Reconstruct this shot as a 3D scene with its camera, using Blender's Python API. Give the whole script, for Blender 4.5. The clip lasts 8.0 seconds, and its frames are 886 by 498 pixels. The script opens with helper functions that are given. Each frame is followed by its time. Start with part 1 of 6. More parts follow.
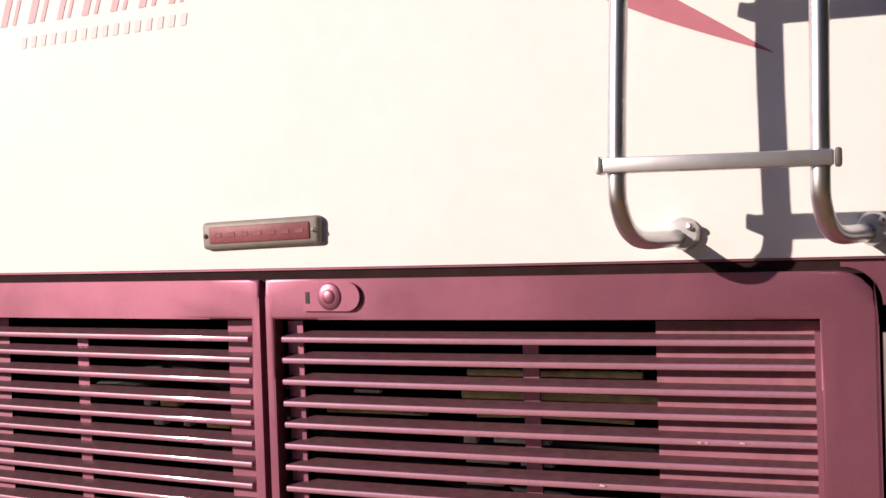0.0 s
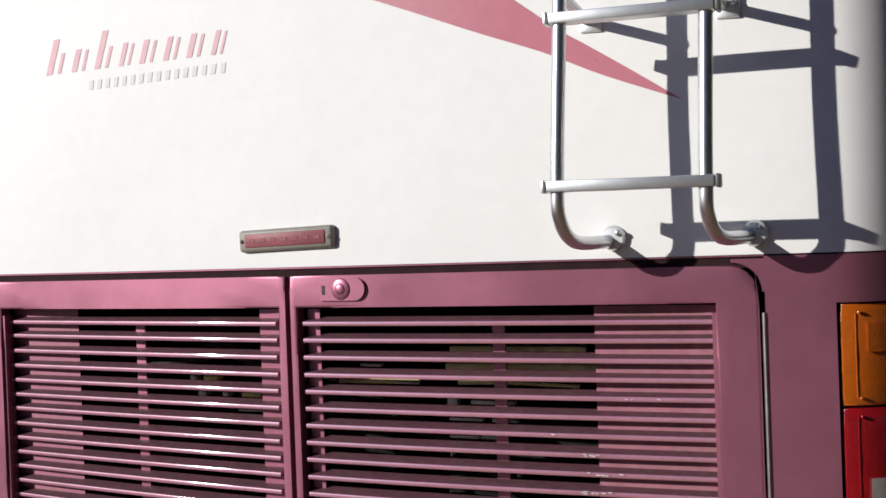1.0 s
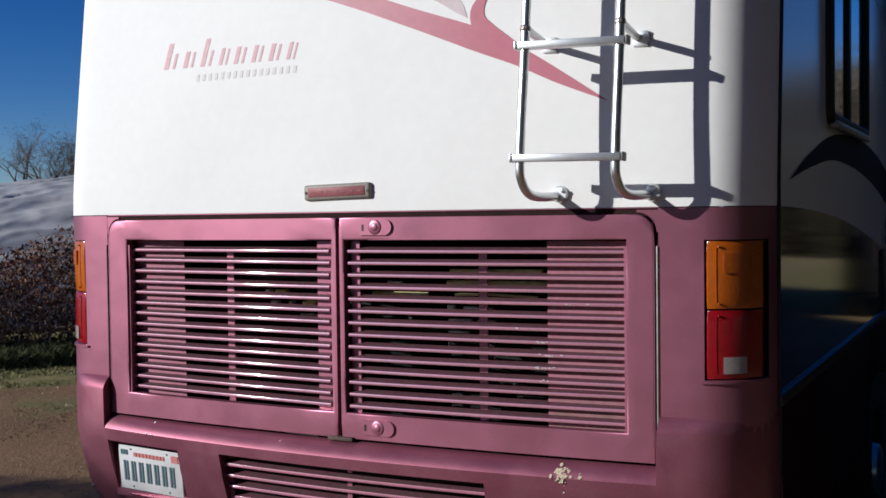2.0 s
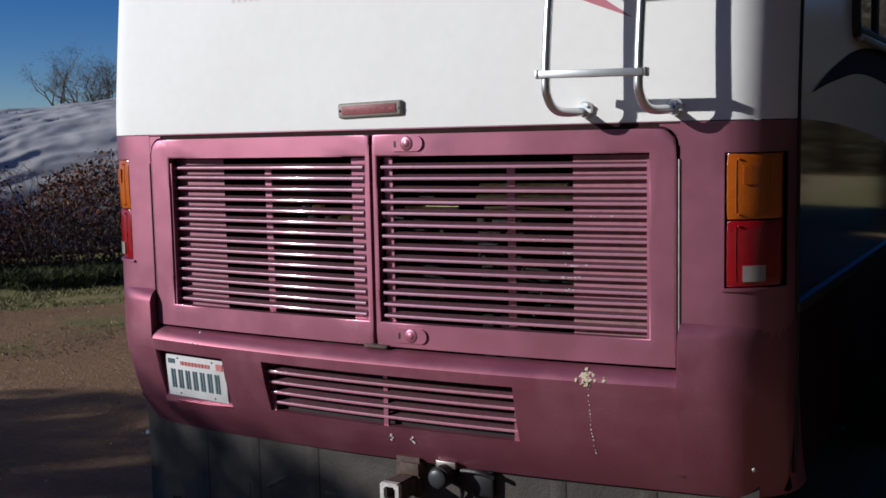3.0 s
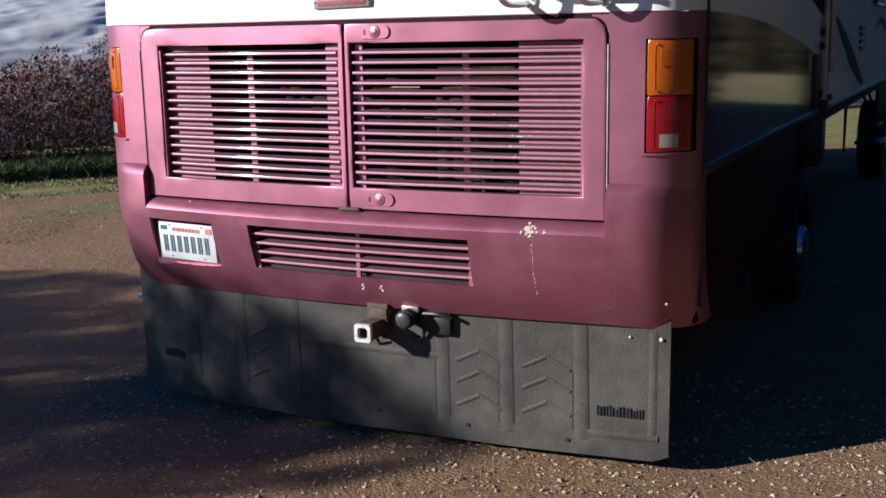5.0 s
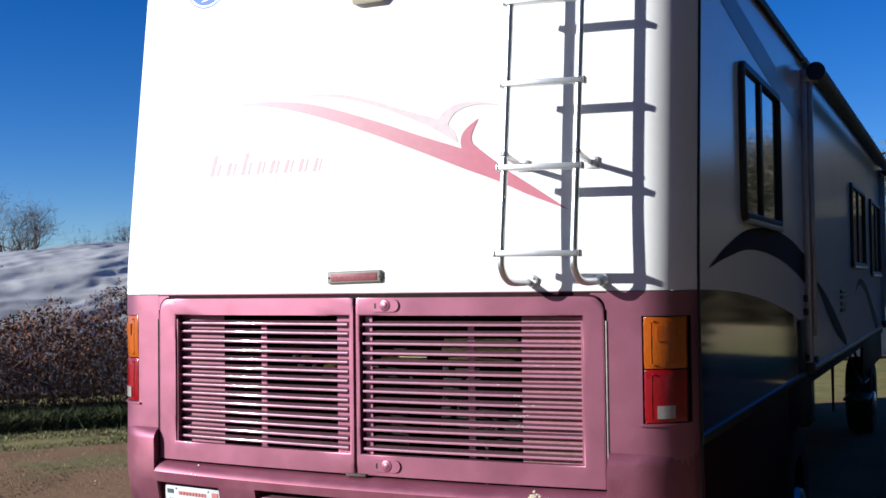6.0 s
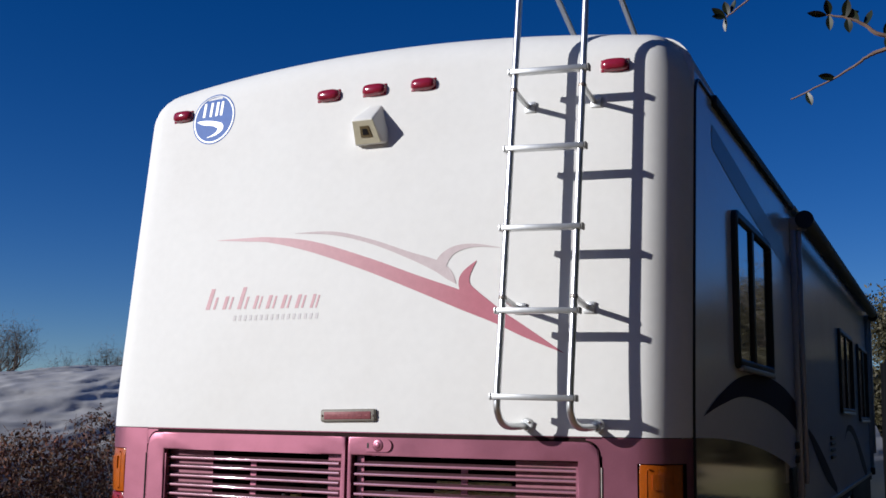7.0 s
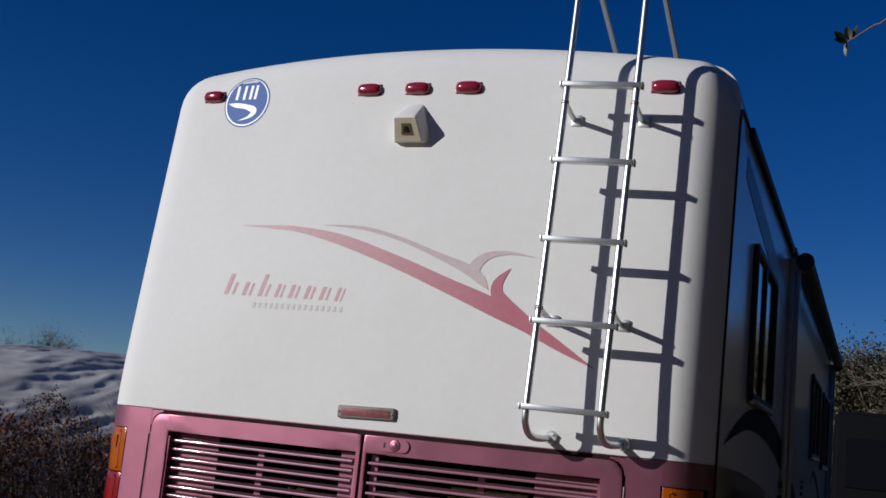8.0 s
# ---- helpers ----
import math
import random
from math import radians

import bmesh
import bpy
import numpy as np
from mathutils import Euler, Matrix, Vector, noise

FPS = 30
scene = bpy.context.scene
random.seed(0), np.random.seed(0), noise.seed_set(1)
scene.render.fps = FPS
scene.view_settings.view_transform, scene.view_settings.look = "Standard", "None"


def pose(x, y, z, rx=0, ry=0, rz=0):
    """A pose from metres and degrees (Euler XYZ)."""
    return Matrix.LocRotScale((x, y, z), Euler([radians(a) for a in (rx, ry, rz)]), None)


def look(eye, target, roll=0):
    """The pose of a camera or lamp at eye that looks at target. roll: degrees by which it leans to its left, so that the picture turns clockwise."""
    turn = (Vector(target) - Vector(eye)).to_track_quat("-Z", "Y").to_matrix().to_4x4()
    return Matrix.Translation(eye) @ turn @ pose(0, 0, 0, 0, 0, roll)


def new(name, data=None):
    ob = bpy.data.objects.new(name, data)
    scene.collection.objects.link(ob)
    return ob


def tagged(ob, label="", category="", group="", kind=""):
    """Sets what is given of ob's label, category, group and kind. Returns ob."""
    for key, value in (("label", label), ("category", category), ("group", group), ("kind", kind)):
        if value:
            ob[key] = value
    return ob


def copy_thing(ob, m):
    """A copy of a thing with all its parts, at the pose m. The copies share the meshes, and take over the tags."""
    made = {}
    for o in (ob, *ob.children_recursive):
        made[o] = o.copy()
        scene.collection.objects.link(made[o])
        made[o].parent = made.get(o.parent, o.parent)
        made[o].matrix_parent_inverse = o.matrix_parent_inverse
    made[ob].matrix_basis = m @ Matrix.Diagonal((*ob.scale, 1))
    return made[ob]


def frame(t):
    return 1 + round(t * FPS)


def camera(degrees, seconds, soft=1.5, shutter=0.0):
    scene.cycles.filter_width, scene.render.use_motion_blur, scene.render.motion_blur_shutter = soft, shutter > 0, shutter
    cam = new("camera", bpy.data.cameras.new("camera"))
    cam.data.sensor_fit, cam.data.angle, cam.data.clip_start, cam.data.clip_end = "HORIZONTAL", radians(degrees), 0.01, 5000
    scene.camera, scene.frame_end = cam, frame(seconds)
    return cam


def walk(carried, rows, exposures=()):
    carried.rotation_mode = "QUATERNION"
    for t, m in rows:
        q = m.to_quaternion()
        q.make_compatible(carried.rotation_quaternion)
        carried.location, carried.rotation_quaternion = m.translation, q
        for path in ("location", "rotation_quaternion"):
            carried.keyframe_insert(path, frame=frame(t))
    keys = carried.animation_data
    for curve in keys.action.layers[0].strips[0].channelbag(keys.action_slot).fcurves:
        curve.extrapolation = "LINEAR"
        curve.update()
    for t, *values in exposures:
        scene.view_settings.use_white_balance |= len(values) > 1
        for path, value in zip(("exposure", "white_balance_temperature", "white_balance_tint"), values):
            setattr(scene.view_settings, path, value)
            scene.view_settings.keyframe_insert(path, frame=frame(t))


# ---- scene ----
cam = camera(44.0, 8.0, soft=1.6)
PATH = [
    (0, (1.05, -1.536, 1.655), (0.207, 0.278, 1.623), -1.9),
    (0.5, (1.135, -1.65, 1.655), (0.293, 0.164, 1.626), -2.9),
    (0.8, (1.224, -1.815, 1.635), (0.37, -0.006, 1.629), -2.2),
    (1, (1.292, -1.937, 1.649), (0.429, -0.132, 1.632), -2.1),
    (1.2, (1.372, -2.069, 1.647), (0.497, -0.271, 1.634), -1.9),
    (2.3, (1.852, -2.87, 1.574), (0.918, -1.105, 1.466), -0.6),
    (2.5, (1.851, -2.866, 1.584), (0.901, -1.112, 1.439), -1.0),
    (3, (1.864, -2.87, 1.571), (0.889, -1.136, 1.369), -1.2),
    (3.5, (1.893, -2.892, 1.542), (0.913, -1.169, 1.275), -0.9),
    (3.8, (1.883, -3.05, 1.529), (0.93, -1.316, 1.239), 0.2),
    (4, (1.893, -3.196, 1.536), (1.0, -1.443, 1.176), -1.3),
    (4.2, (1.951, -3.245, 1.517), (1.049, -1.516, 1.073), -1.5),
    (5.3, (2.059, -3.495, 1.57), (1.211, -1.707, 1.28), -0.7),
    (5.5, (2.062, -3.533, 1.6), (1.184, -1.745, 1.423), -1.3),
    (5.8, (2.049, -3.573, 1.628), (1.173, -1.775, 1.623), -1.0),
    (6, (2.069, -3.597, 1.636), (1.216, -1.789, 1.698), -0.7),
    (6.2, (2.049, -3.61, 1.626), (1.211, -1.797, 1.727), -0.5),
    (6.5, (2.06, -3.613, 1.649), (1.225, -1.801, 1.798), -0.1),
    (6.8, (2.024, -3.642, 1.683), (1.212, -1.826, 1.893), 0.3),
    (7, (2.038, -3.634, 1.672), (1.218, -1.834, 1.97), 0.8),
    (7.5, (1.954, -3.701, 1.658), (1.164, -1.895, 1.999), 2.8),
    (8, (1.744, -3.709, 1.611), (1.003, -1.881, 1.944), 5.8),
]
EXPOSURES = [(0.0, 0.24, 7300, 26), (0.5, 0.09, 6400, 14), (1.0, 0.05, 6200, 10), (1.2, 0.02, 6100, 8), (2.3, -0.09, 5950, 10), (3.0, -0.19, 5950, 10), (3.5, -0.15, 5950, 10), (4.2, 0.10, 5950, 10), (5.3, 0.75, 5850, 8), (5.9, 0.65, 5850, 8), (6.5, 0.14, 5950, 9), (7.0, -0.14, 6030, 11), (7.5, -0.39, 6030, 10), (8.0, -0.64, 6030, 11)]
walk(cam, [(t, look(eye, target, roll)) for t, eye, target, roll in PATH], EXPOSURES)

# ---- light: a low winter sun from behind on the open side, clear sky ----
SUN_TRAVEL = Vector((0.6838, 0.6489, -0.3338)).normalized()
world = bpy.data.worlds.new("sky")
scene.world = world
world.use_nodes = True
wn = world.node_tree.nodes
sky = wn.new("ShaderNodeTexSky")
sky.sky_type = 'NISHITA'
sky.sun_disc = False
sky.sun_elevation = radians(19.5)
sky.sun_rotation = radians(226.5)
sky.altitude = 2500.0
sky.air_density, sky.dust_density, sky.ozone_density = 1.0, 0.0, 4.0
vivid = wn.new("ShaderNodeHueSaturation")
vivid.inputs["Saturation"].default_value = 1.28
vivid.inputs["Hue"].default_value = 0.515
wn["Background"].inputs["Strength"].default_value = 0.073
world.node_tree.links.new(sky.outputs[0], vivid.inputs["Color"])
world.node_tree.links.new(vivid.outputs[0], wn["Background"].inputs["Color"])
sun_data = bpy.data.lights.new("sun", 'SUN')
sun_data.energy, sun_data.angle, sun_data.color = 5.0, radians(0.55), (1.0, 0.95, 0.87)
sun = new("sun", sun_data)
sun.rotation_euler = SUN_TRAVEL.to_track_quat('-Z', 'Y').to_euler()
sun.location = (-30, -30, 20)


# ---- materials ----
def shader(name, color, rough=0.5, metal=0.0, coat=0.0, vary=0.0, scale=8.0, bump=0.0, bump_scale=60.0,
           color2=None, patch=0.0, patch_scale=1.5, spec=0.5, rand=0.0, trans=0.0, stretch=None, rough_vary=0.0, coat_rough=0.08, coat_ior=1.5):
    """A procedural surface: base colour with fine variation, larger patches towards color2, and relief."""
    m = bpy.data.materials.new(name)
    m.use_nodes = True
    nt = m.node_tree
    n, l = nt.nodes, nt.links
    b = n["Principled BSDF"]
    b.inputs["Roughness"].default_value = rough
    b.inputs["Metallic"].default_value = metal
    b.inputs["Coat Weight"].default_value = coat
    b.inputs["Coat Roughness"].default_value = coat_rough
    b.inputs["Specular IOR Level"].default_value = spec
    b.inputs["Coat IOR"].default_value = coat_ior
    b.inputs["Transmission Weight"].default_value = trans
    b.inputs["Base Color"].default_value = (*color, 1)
    tc = n.new("ShaderNodeTexCoord")
    coord = tc.outputs["Object"]
    if stretch:
        mp = n.new("ShaderNodeMapping")
        mp.inputs["Scale"].default_value = stretch
        l.new(coord, mp.inputs["Vector"])
        coord = mp.outputs[0]
    col = None
    if vary > 0 or patch > 0 or rand > 0:
        mix = n.new("ShaderNodeMix")
        mix.data_type = 'RGBA'
        c2 = color2 or tuple(c * 0.5 for c in color)
        mix.inputs[6].default_value = (*color, 1)
        mix.inputs[7].default_value = (*c2, 1)
        big = n.new("ShaderNodeTexNoise")
        big.inputs["Scale"].default_value = patch_scale
        big.inputs["Detail"].default_value = 6
        big.inputs["Roughness"].default_value = 0.65
        l.new(coord, big.inputs["Vector"])
        ramp = n.new("ShaderNodeMapRange")
        ramp.inputs[1].default_value, ramp.inputs[2].default_value = 0.45, 0.72
        ramp.inputs[3].default_value, ramp.inputs[4].default_value = 0.0, patch
        l.new(big.outputs[0], ramp.inputs[0])
        l.new(ramp.outputs[0], mix.inputs[0])
        fine = n.new("ShaderNodeTexNoise")
        fine.inputs["Scale"].default_value = scale
        fine.inputs["Detail"].default_value = 5
        l.new(coord, fine.inputs["Vector"])
        hsv = n.new("ShaderNodeHueSaturation")
        mr = n.new("ShaderNodeMapRange")
        mr.inputs[1].default_value, mr.inputs[2].default_value = 0.3, 0.7
        mr.inputs[3].default_value, mr.inputs[4].default_value = 1 - vary, 1 + vary
        l.new(fine.outputs[0], mr.inputs[0])
        val = mr.outputs[0]
        if rand > 0:
            oi = n.new("ShaderNodeObjectInfo")
            geo = n.new("ShaderNodeNewGeometry")
            add = n.new("ShaderNodeMath")
            add.operation = 'ADD'
            l.new(oi.outputs["Random"], add.inputs[0])
            l.new(geo.outputs["Random Per Island"], add.inputs[1])
            fr = n.new("ShaderNodeMath")
            fr.operation = 'FRACT'
            l.new(add.outputs[0], fr.inputs[0])
            m2 = n.new("ShaderNodeMapRange")
            m2.inputs[3].default_value, m2.inputs[4].default_value = 1 - rand, 1 + rand
            l.new(fr.outputs[0], m2.inputs[0])
            mul = n.new("ShaderNodeMath")
            mul.operation = 'MULTIPLY'
            l.new(val, mul.inputs[0])
            l.new(m2.outputs[0], mul.inputs[1])
            val = mul.outputs[0]
        l.new(val, hsv.inputs["Value"])
        l.new(mix.outputs[2], hsv.inputs["Color"])
        l.new(hsv.outputs[0], b.inputs["Base Color"])
        if rough_vary > 0:
            rr = n.new("ShaderNodeMapRange")
            rr.inputs[1].default_value, rr.inputs[2].default_value = 0.3, 0.7
            rr.inputs[3].default_value, rr.inputs[4].default_value = max(0.02, rough - rough_vary), rough + rough_vary
            l.new(big.outputs[0], rr.inputs[0])
            l.new(rr.outputs[0], b.inputs["Roughness"])
    if bump > 0:
        bn = n.new("ShaderNodeTexNoise")
        bn.inputs["Scale"].default_value = bump_scale
        bn.inputs["Detail"].default_value = 4
        l.new(coord, bn.inputs["Vector"])
        bp = n.new("ShaderNodeBump")
        bp.inputs["Strength"].default_value = bump
        bp.inputs["Distance"].default_value = 0.01
        l.new(bn.outputs[0], bp.inputs["Height"])
        l.new(bp.outputs[0], b.inputs["Normal"])
    return m


WHITE = shader("white_gelcoat", (0.80, 0.79, 0.76), 0.6, spec=0.10, vary=0.015, scale=30, color2=(0.72, 0.70, 0.66), patch=0.5, patch_scale=1.2, rough_vary=0.04)
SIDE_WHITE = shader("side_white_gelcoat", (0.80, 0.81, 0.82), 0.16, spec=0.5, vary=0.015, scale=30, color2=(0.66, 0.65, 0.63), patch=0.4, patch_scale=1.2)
MAROON = shader("maroon_paint", (0.370, 0.133, 0.188), 0.41, metal=0.68, coat=0.2, vary=0.04, scale=250, color2=(0.40, 0.145, 0.21), patch=0.6, patch_scale=3.0, rough_vary=0.08)
# Body maroon for the flank, with the flank's shade put into its base colour.
MAROON_GLOSS = shader("shaded_gloss_maroon", (0.085, 0.018, 0.034), 0.07, metal=0.2, coat=0.8, vary=0.03, scale=200, patch=0.2, patch_scale=2.0)
MAROON_SLAT = shader("slat_maroon_paint", (0.52, 0.215, 0.29), 0.42, metal=0.1, spec=0.6, coat=1.0, coat_rough=0.042, coat_ior=3.2, vary=0.06, scale=90, color2=(0.22, 0.12, 0.12), patch=0.4, patch_scale=9.0, rand=0.06, rough_vary=0.05)
BUMPER_SLAT = shader("bumper_slat_paint", (0.40, 0.145, 0.21), 0.5, spec=0.4, coat=0.15, vary=0.08, scale=60, color2=(0.24, 0.12, 0.13), patch=0.5, patch_scale=9)
SLAT_BLADE = shader("dark_slat_blade", (0.11, 0.044, 0.058), 0.55, spec=0.3, vary=0.2, scale=70, color2=(0.085, 0.058, 0.052), patch=0.8, patch_scale=14)
PANEL = shader("dusty_maroon_panel", (0.36, 0.145, 0.185), 0.6, spec=0.25, vary=0.12, scale=40, color2=(0.22, 0.145, 0.115), patch=0.9, patch_scale=7)
CLEAN_PANEL = shader("maroon_panel", (0.36, 0.135, 0.185), 0.55, spec=0.3, vary=0.08, scale=40, color2=(0.30, 0.12, 0.15), patch=0.6, patch_scale=7)
GAP_DARK = shader("dark_belt_gap", (0.028, 0.014, 0.014), 0.85, spec=0.1, vary=0.2, scale=30)
# Darker copy of the body maroon: shade and tree dapple put into the colour.
BUMPER = shader("shaded_bumper_maroon", (0.275, 0.083, 0.122), 0.47, metal=0.62, coat=0.25, vary=0.05, scale=120, color2=(0.34, 0.145, 0.175), patch=0.5, patch_scale=3.5, rough_vary=0.1)
BLACK = shader("black_plastic", (0.012, 0.012, 0.013), 0.45, vary=0.2, scale=40, bump=0.05)
# Near black for tyres, and for shade painted into bay, engine and grille.
DARK = shader("near_black_matte", (0.012, 0.011, 0.011), 0.8, vary=0.3, scale=12, bump=0.2)
RUBBER = shader("rubber_flap", (0.052, 0.046, 0.041), 0.7, spec=0.3, vary=0.18, scale=14, color2=(0.095, 0.082, 0.068), patch=0.8, patch_scale=2.2, bump=0.25, bump_scale=120)
ALU = shader("brushed_aluminium", (0.74, 0.75, 0.76), 0.34, metal=1.0, vary=0.05, scale=40, rough_vary=0.06)
RUNG_ALU = shader("ribbed_aluminium", (0.62, 0.63, 0.63), 0.42, metal=0.85, vary=0.05, scale=60)
CHROME = shader("chrome", (0.85, 0.85, 0.86), 0.06, metal=1.0)
CAP_GREY = shader("dark_cap_grey", (0.10, 0.095, 0.09), 0.5, vary=0.1, scale=60)
STEEL = shader("worn_steel", (0.36, 0.34, 0.32), 0.45, metal=0.8, vary=0.2, scale=50, color2=(0.16, 0.08, 0.05), patch=0.7, patch_scale=25)
RUST = shader("rusty_steel", (0.085, 0.050, 0.038), 0.75, vary=0.25, scale=40, color2=(0.06, 0.045, 0.04), patch=0.8, patch_scale=20, bump=0.3)
WORN_WHITE = shader("worn_bare_metal", (0.62, 0.60, 0.57), 0.5, metal=0.3, vary=0.15, scale=60, color2=(0.35, 0.28, 0.22), patch=0.6, patch_scale=40)
AMBER = shader("amber_lens", (0.44, 0.095, 0.005), 0.2, coat=0.3, vary=0.10, scale=55, bump=0.12, bump_scale=320, color2=(0.36, 0.075, 0.006), patch=0.5, patch_scale=14)
RED = shader("red_lens", (0.27, 0.005, 0.010), 0.2, coat=0.3, vary=0.10, scale=55, bump=0.12, bump_scale=320, color2=(0.22, 0.005, 0.009), patch=0.5, patch_scale=14)
MARK_RED = shader("marker_red_lens", (0.27, 0.014, 0.036), 0.16, coat=0.4, vary=0.08, scale=120)
FADED_RED = shader("faded_red_lens", (0.25, 0.075, 0.085), 0.5, spec=0.25, vary=0.12, scale=80, color2=(0.38, 0.13, 0.13), patch=0.6, patch_scale=30)
CLEAR = shader("clear_lens", (0.36, 0.32, 0.29), 0.12, coat=0.5, vary=0.1, scale=150, bump=0.1, bump_scale=400)
CREAM = shader("cream_plastic", (0.60, 0.55, 0.40), 0.45, vary=0.06, scale=40)
PLATE = shader("plate_white", (0.58, 0.58, 0.58), 0.35, vary=0.05, scale=60, color2=(0.45, 0.42, 0.38), patch=0.5, patch_scale=14)
INK_BLUE = shader("plate_dark_blue", (0.06, 0.11, 0.13), 0.5)
INK_RED = shader("plate_red", (0.50, 0.17, 0.16), 0.5)
PINK = shader("faded_pink_vinyl", (0.69, 0.44, 0.46), 0.6, spec=0.1, vary=0.05, scale=40, color2=(0.72, 0.50, 0.51), patch=0.6, patch_scale=5)
GREYPINK = shader("grey_pink_vinyl", (0.60, 0.50, 0.50), 0.6, spec=0.1, vary=0.04, scale=40, color2=(0.66, 0.59, 0.58), patch=0.6, patch_scale=5)
GREYVINYL = shader("pale_grey_vinyl", (0.68, 0.65, 0.64), 0.6, spec=0.1, vary=0.04, scale=40)
PURPLE = shader("dark_purple_vinyl", (0.024, 0.014, 0.028), 0.6, spec=0.06, vary=0.05, scale=40)
LOGO_BLUE = shader("blue_vinyl", (0.06, 0.14, 0.42), 0.55, spec=0.25, vary=0.05, scale=40)
DECAL_WHITE = shader("white_vinyl", (0.78, 0.78, 0.78), 0.35, vary=0.03, scale=40)
CHIP = shader("bare_filler", (0.55, 0.47, 0.32), 0.8, vary=0.2, scale=120)
GLASS = shader("tinted_glass", (0.010, 0.011, 0.012), 0.02, coat=1.0, spec=0.8)
CANVAS = shader("awning_canvas", (0.17, 0.16, 0.13), 0.7, vary=0.1, scale=20, bump=0.2)
ARM = shader("grey_painted_arm", (0.42, 0.42, 0.42), 0.35, metal=0.4, vary=0.06, scale=40)
ROOF = shader("roof_membrane", (0.66, 0.65, 0.62), 0.6, vary=0.05, scale=20)
YELLOW = shader("yellow_fitting", (0.80, 0.66, 0.24), 0.5, vary=0.1, scale=60)
HOSE = shader("pale_conduit", (0.66, 0.60, 0.30), 0.55, vary=0.2, scale=40)
BARK = shader("bark", (0.13, 0.10, 0.08), 0.9, vary=0.25, scale=18, color2=(0.20, 0.17, 0.14), patch=0.7, patch_scale=6, bump=0.6, bump_scale=40)
TWIG = shader("twig_bark", (0.20, 0.13, 0.10), 0.85, vary=0.2, scale=40)
# Twig leaves are near black: the crown's shade sits in their colour.
TWIG_LEAF = shader("shaded_oak_leaf", (0.012, 0.019, 0.008), 0.45, vary=0.1, scale=20, rand=0.4)
LEAF = shader("oak_leaf", (0.032, 0.044, 0.018), 0.5, vary=0.1, scale=6, rand=0.45)
OLIVE = shader("olive_leaf", (0.075, 0.066, 0.032), 0.6, vary=0.1, scale=3, rand=0.4)
BRAMBLE = shader("bramble_leaf", (0.155, 0.062, 0.042), 0.75, spec=0.2, vary=0.15, scale=1.2, color2=(0.06, 0.07, 0.028), patch=0.75, patch_scale=1.1, rand=0.55)
WEED = shader("green_weed", (0.046, 0.056, 0.022), 0.75, spec=0.15, vary=0.15, scale=2, color2=(0.085, 0.085, 0.032), patch=0.8, patch_scale=1.5, rand=0.4)
VERGE = shader("yellow_green_grass", (0.15, 0.135, 0.045), 0.7, vary=0.15, scale=2, color2=(0.085, 0.095, 0.03), patch=0.8, patch_scale=1.5, rand=0.35)
STRAW = shader("dry_grass", (0.34, 0.26, 0.14), 0.8, vary=0.15, scale=3, rand=0.35)
STONE = shader("gravel_stone", (0.34, 0.265, 0.185), 0.85, vary=0.15, scale=30, rand=0.5)
DULL_TRIM = shader("dull_metal_trim", (0.11, 0.115, 0.125), 0.38, metal=0.8, vary=0.1, scale=30)
# Skirt maroon taken down to near black: its deep shade is in the colour.
SKIRT = shader("shaded_skirt_maroon", (0.022, 0.007, 0.010), 0.6, spec=0.06, vary=0.1, scale=20)
# Bluish base: the sky's reflection is put into the hub's colour.
HUB = shader("sky_tinted_hub", (0.40, 0.44, 0.50), 0.32, metal=0.9, vary=0.1, scale=30)
PLASTIC = shader("white_sheeting", (0.54, 0.525, 0.50), 0.36, vary=0.10, scale=3, color2=(0.40, 0.39, 0.385), patch=0.8, patch_scale=0.9, bump=0.22, bump_scale=9)
# Van glass and paint: the shade it stands in is put into the colour.
VAN_GLASS = shader("shaded_van_glass", (0.006, 0.006, 0.007), 0.25, spec=0.15)
VAN = shader("shaded_black_van", (0.005, 0.005, 0.006), 0.7, spec=0.08)


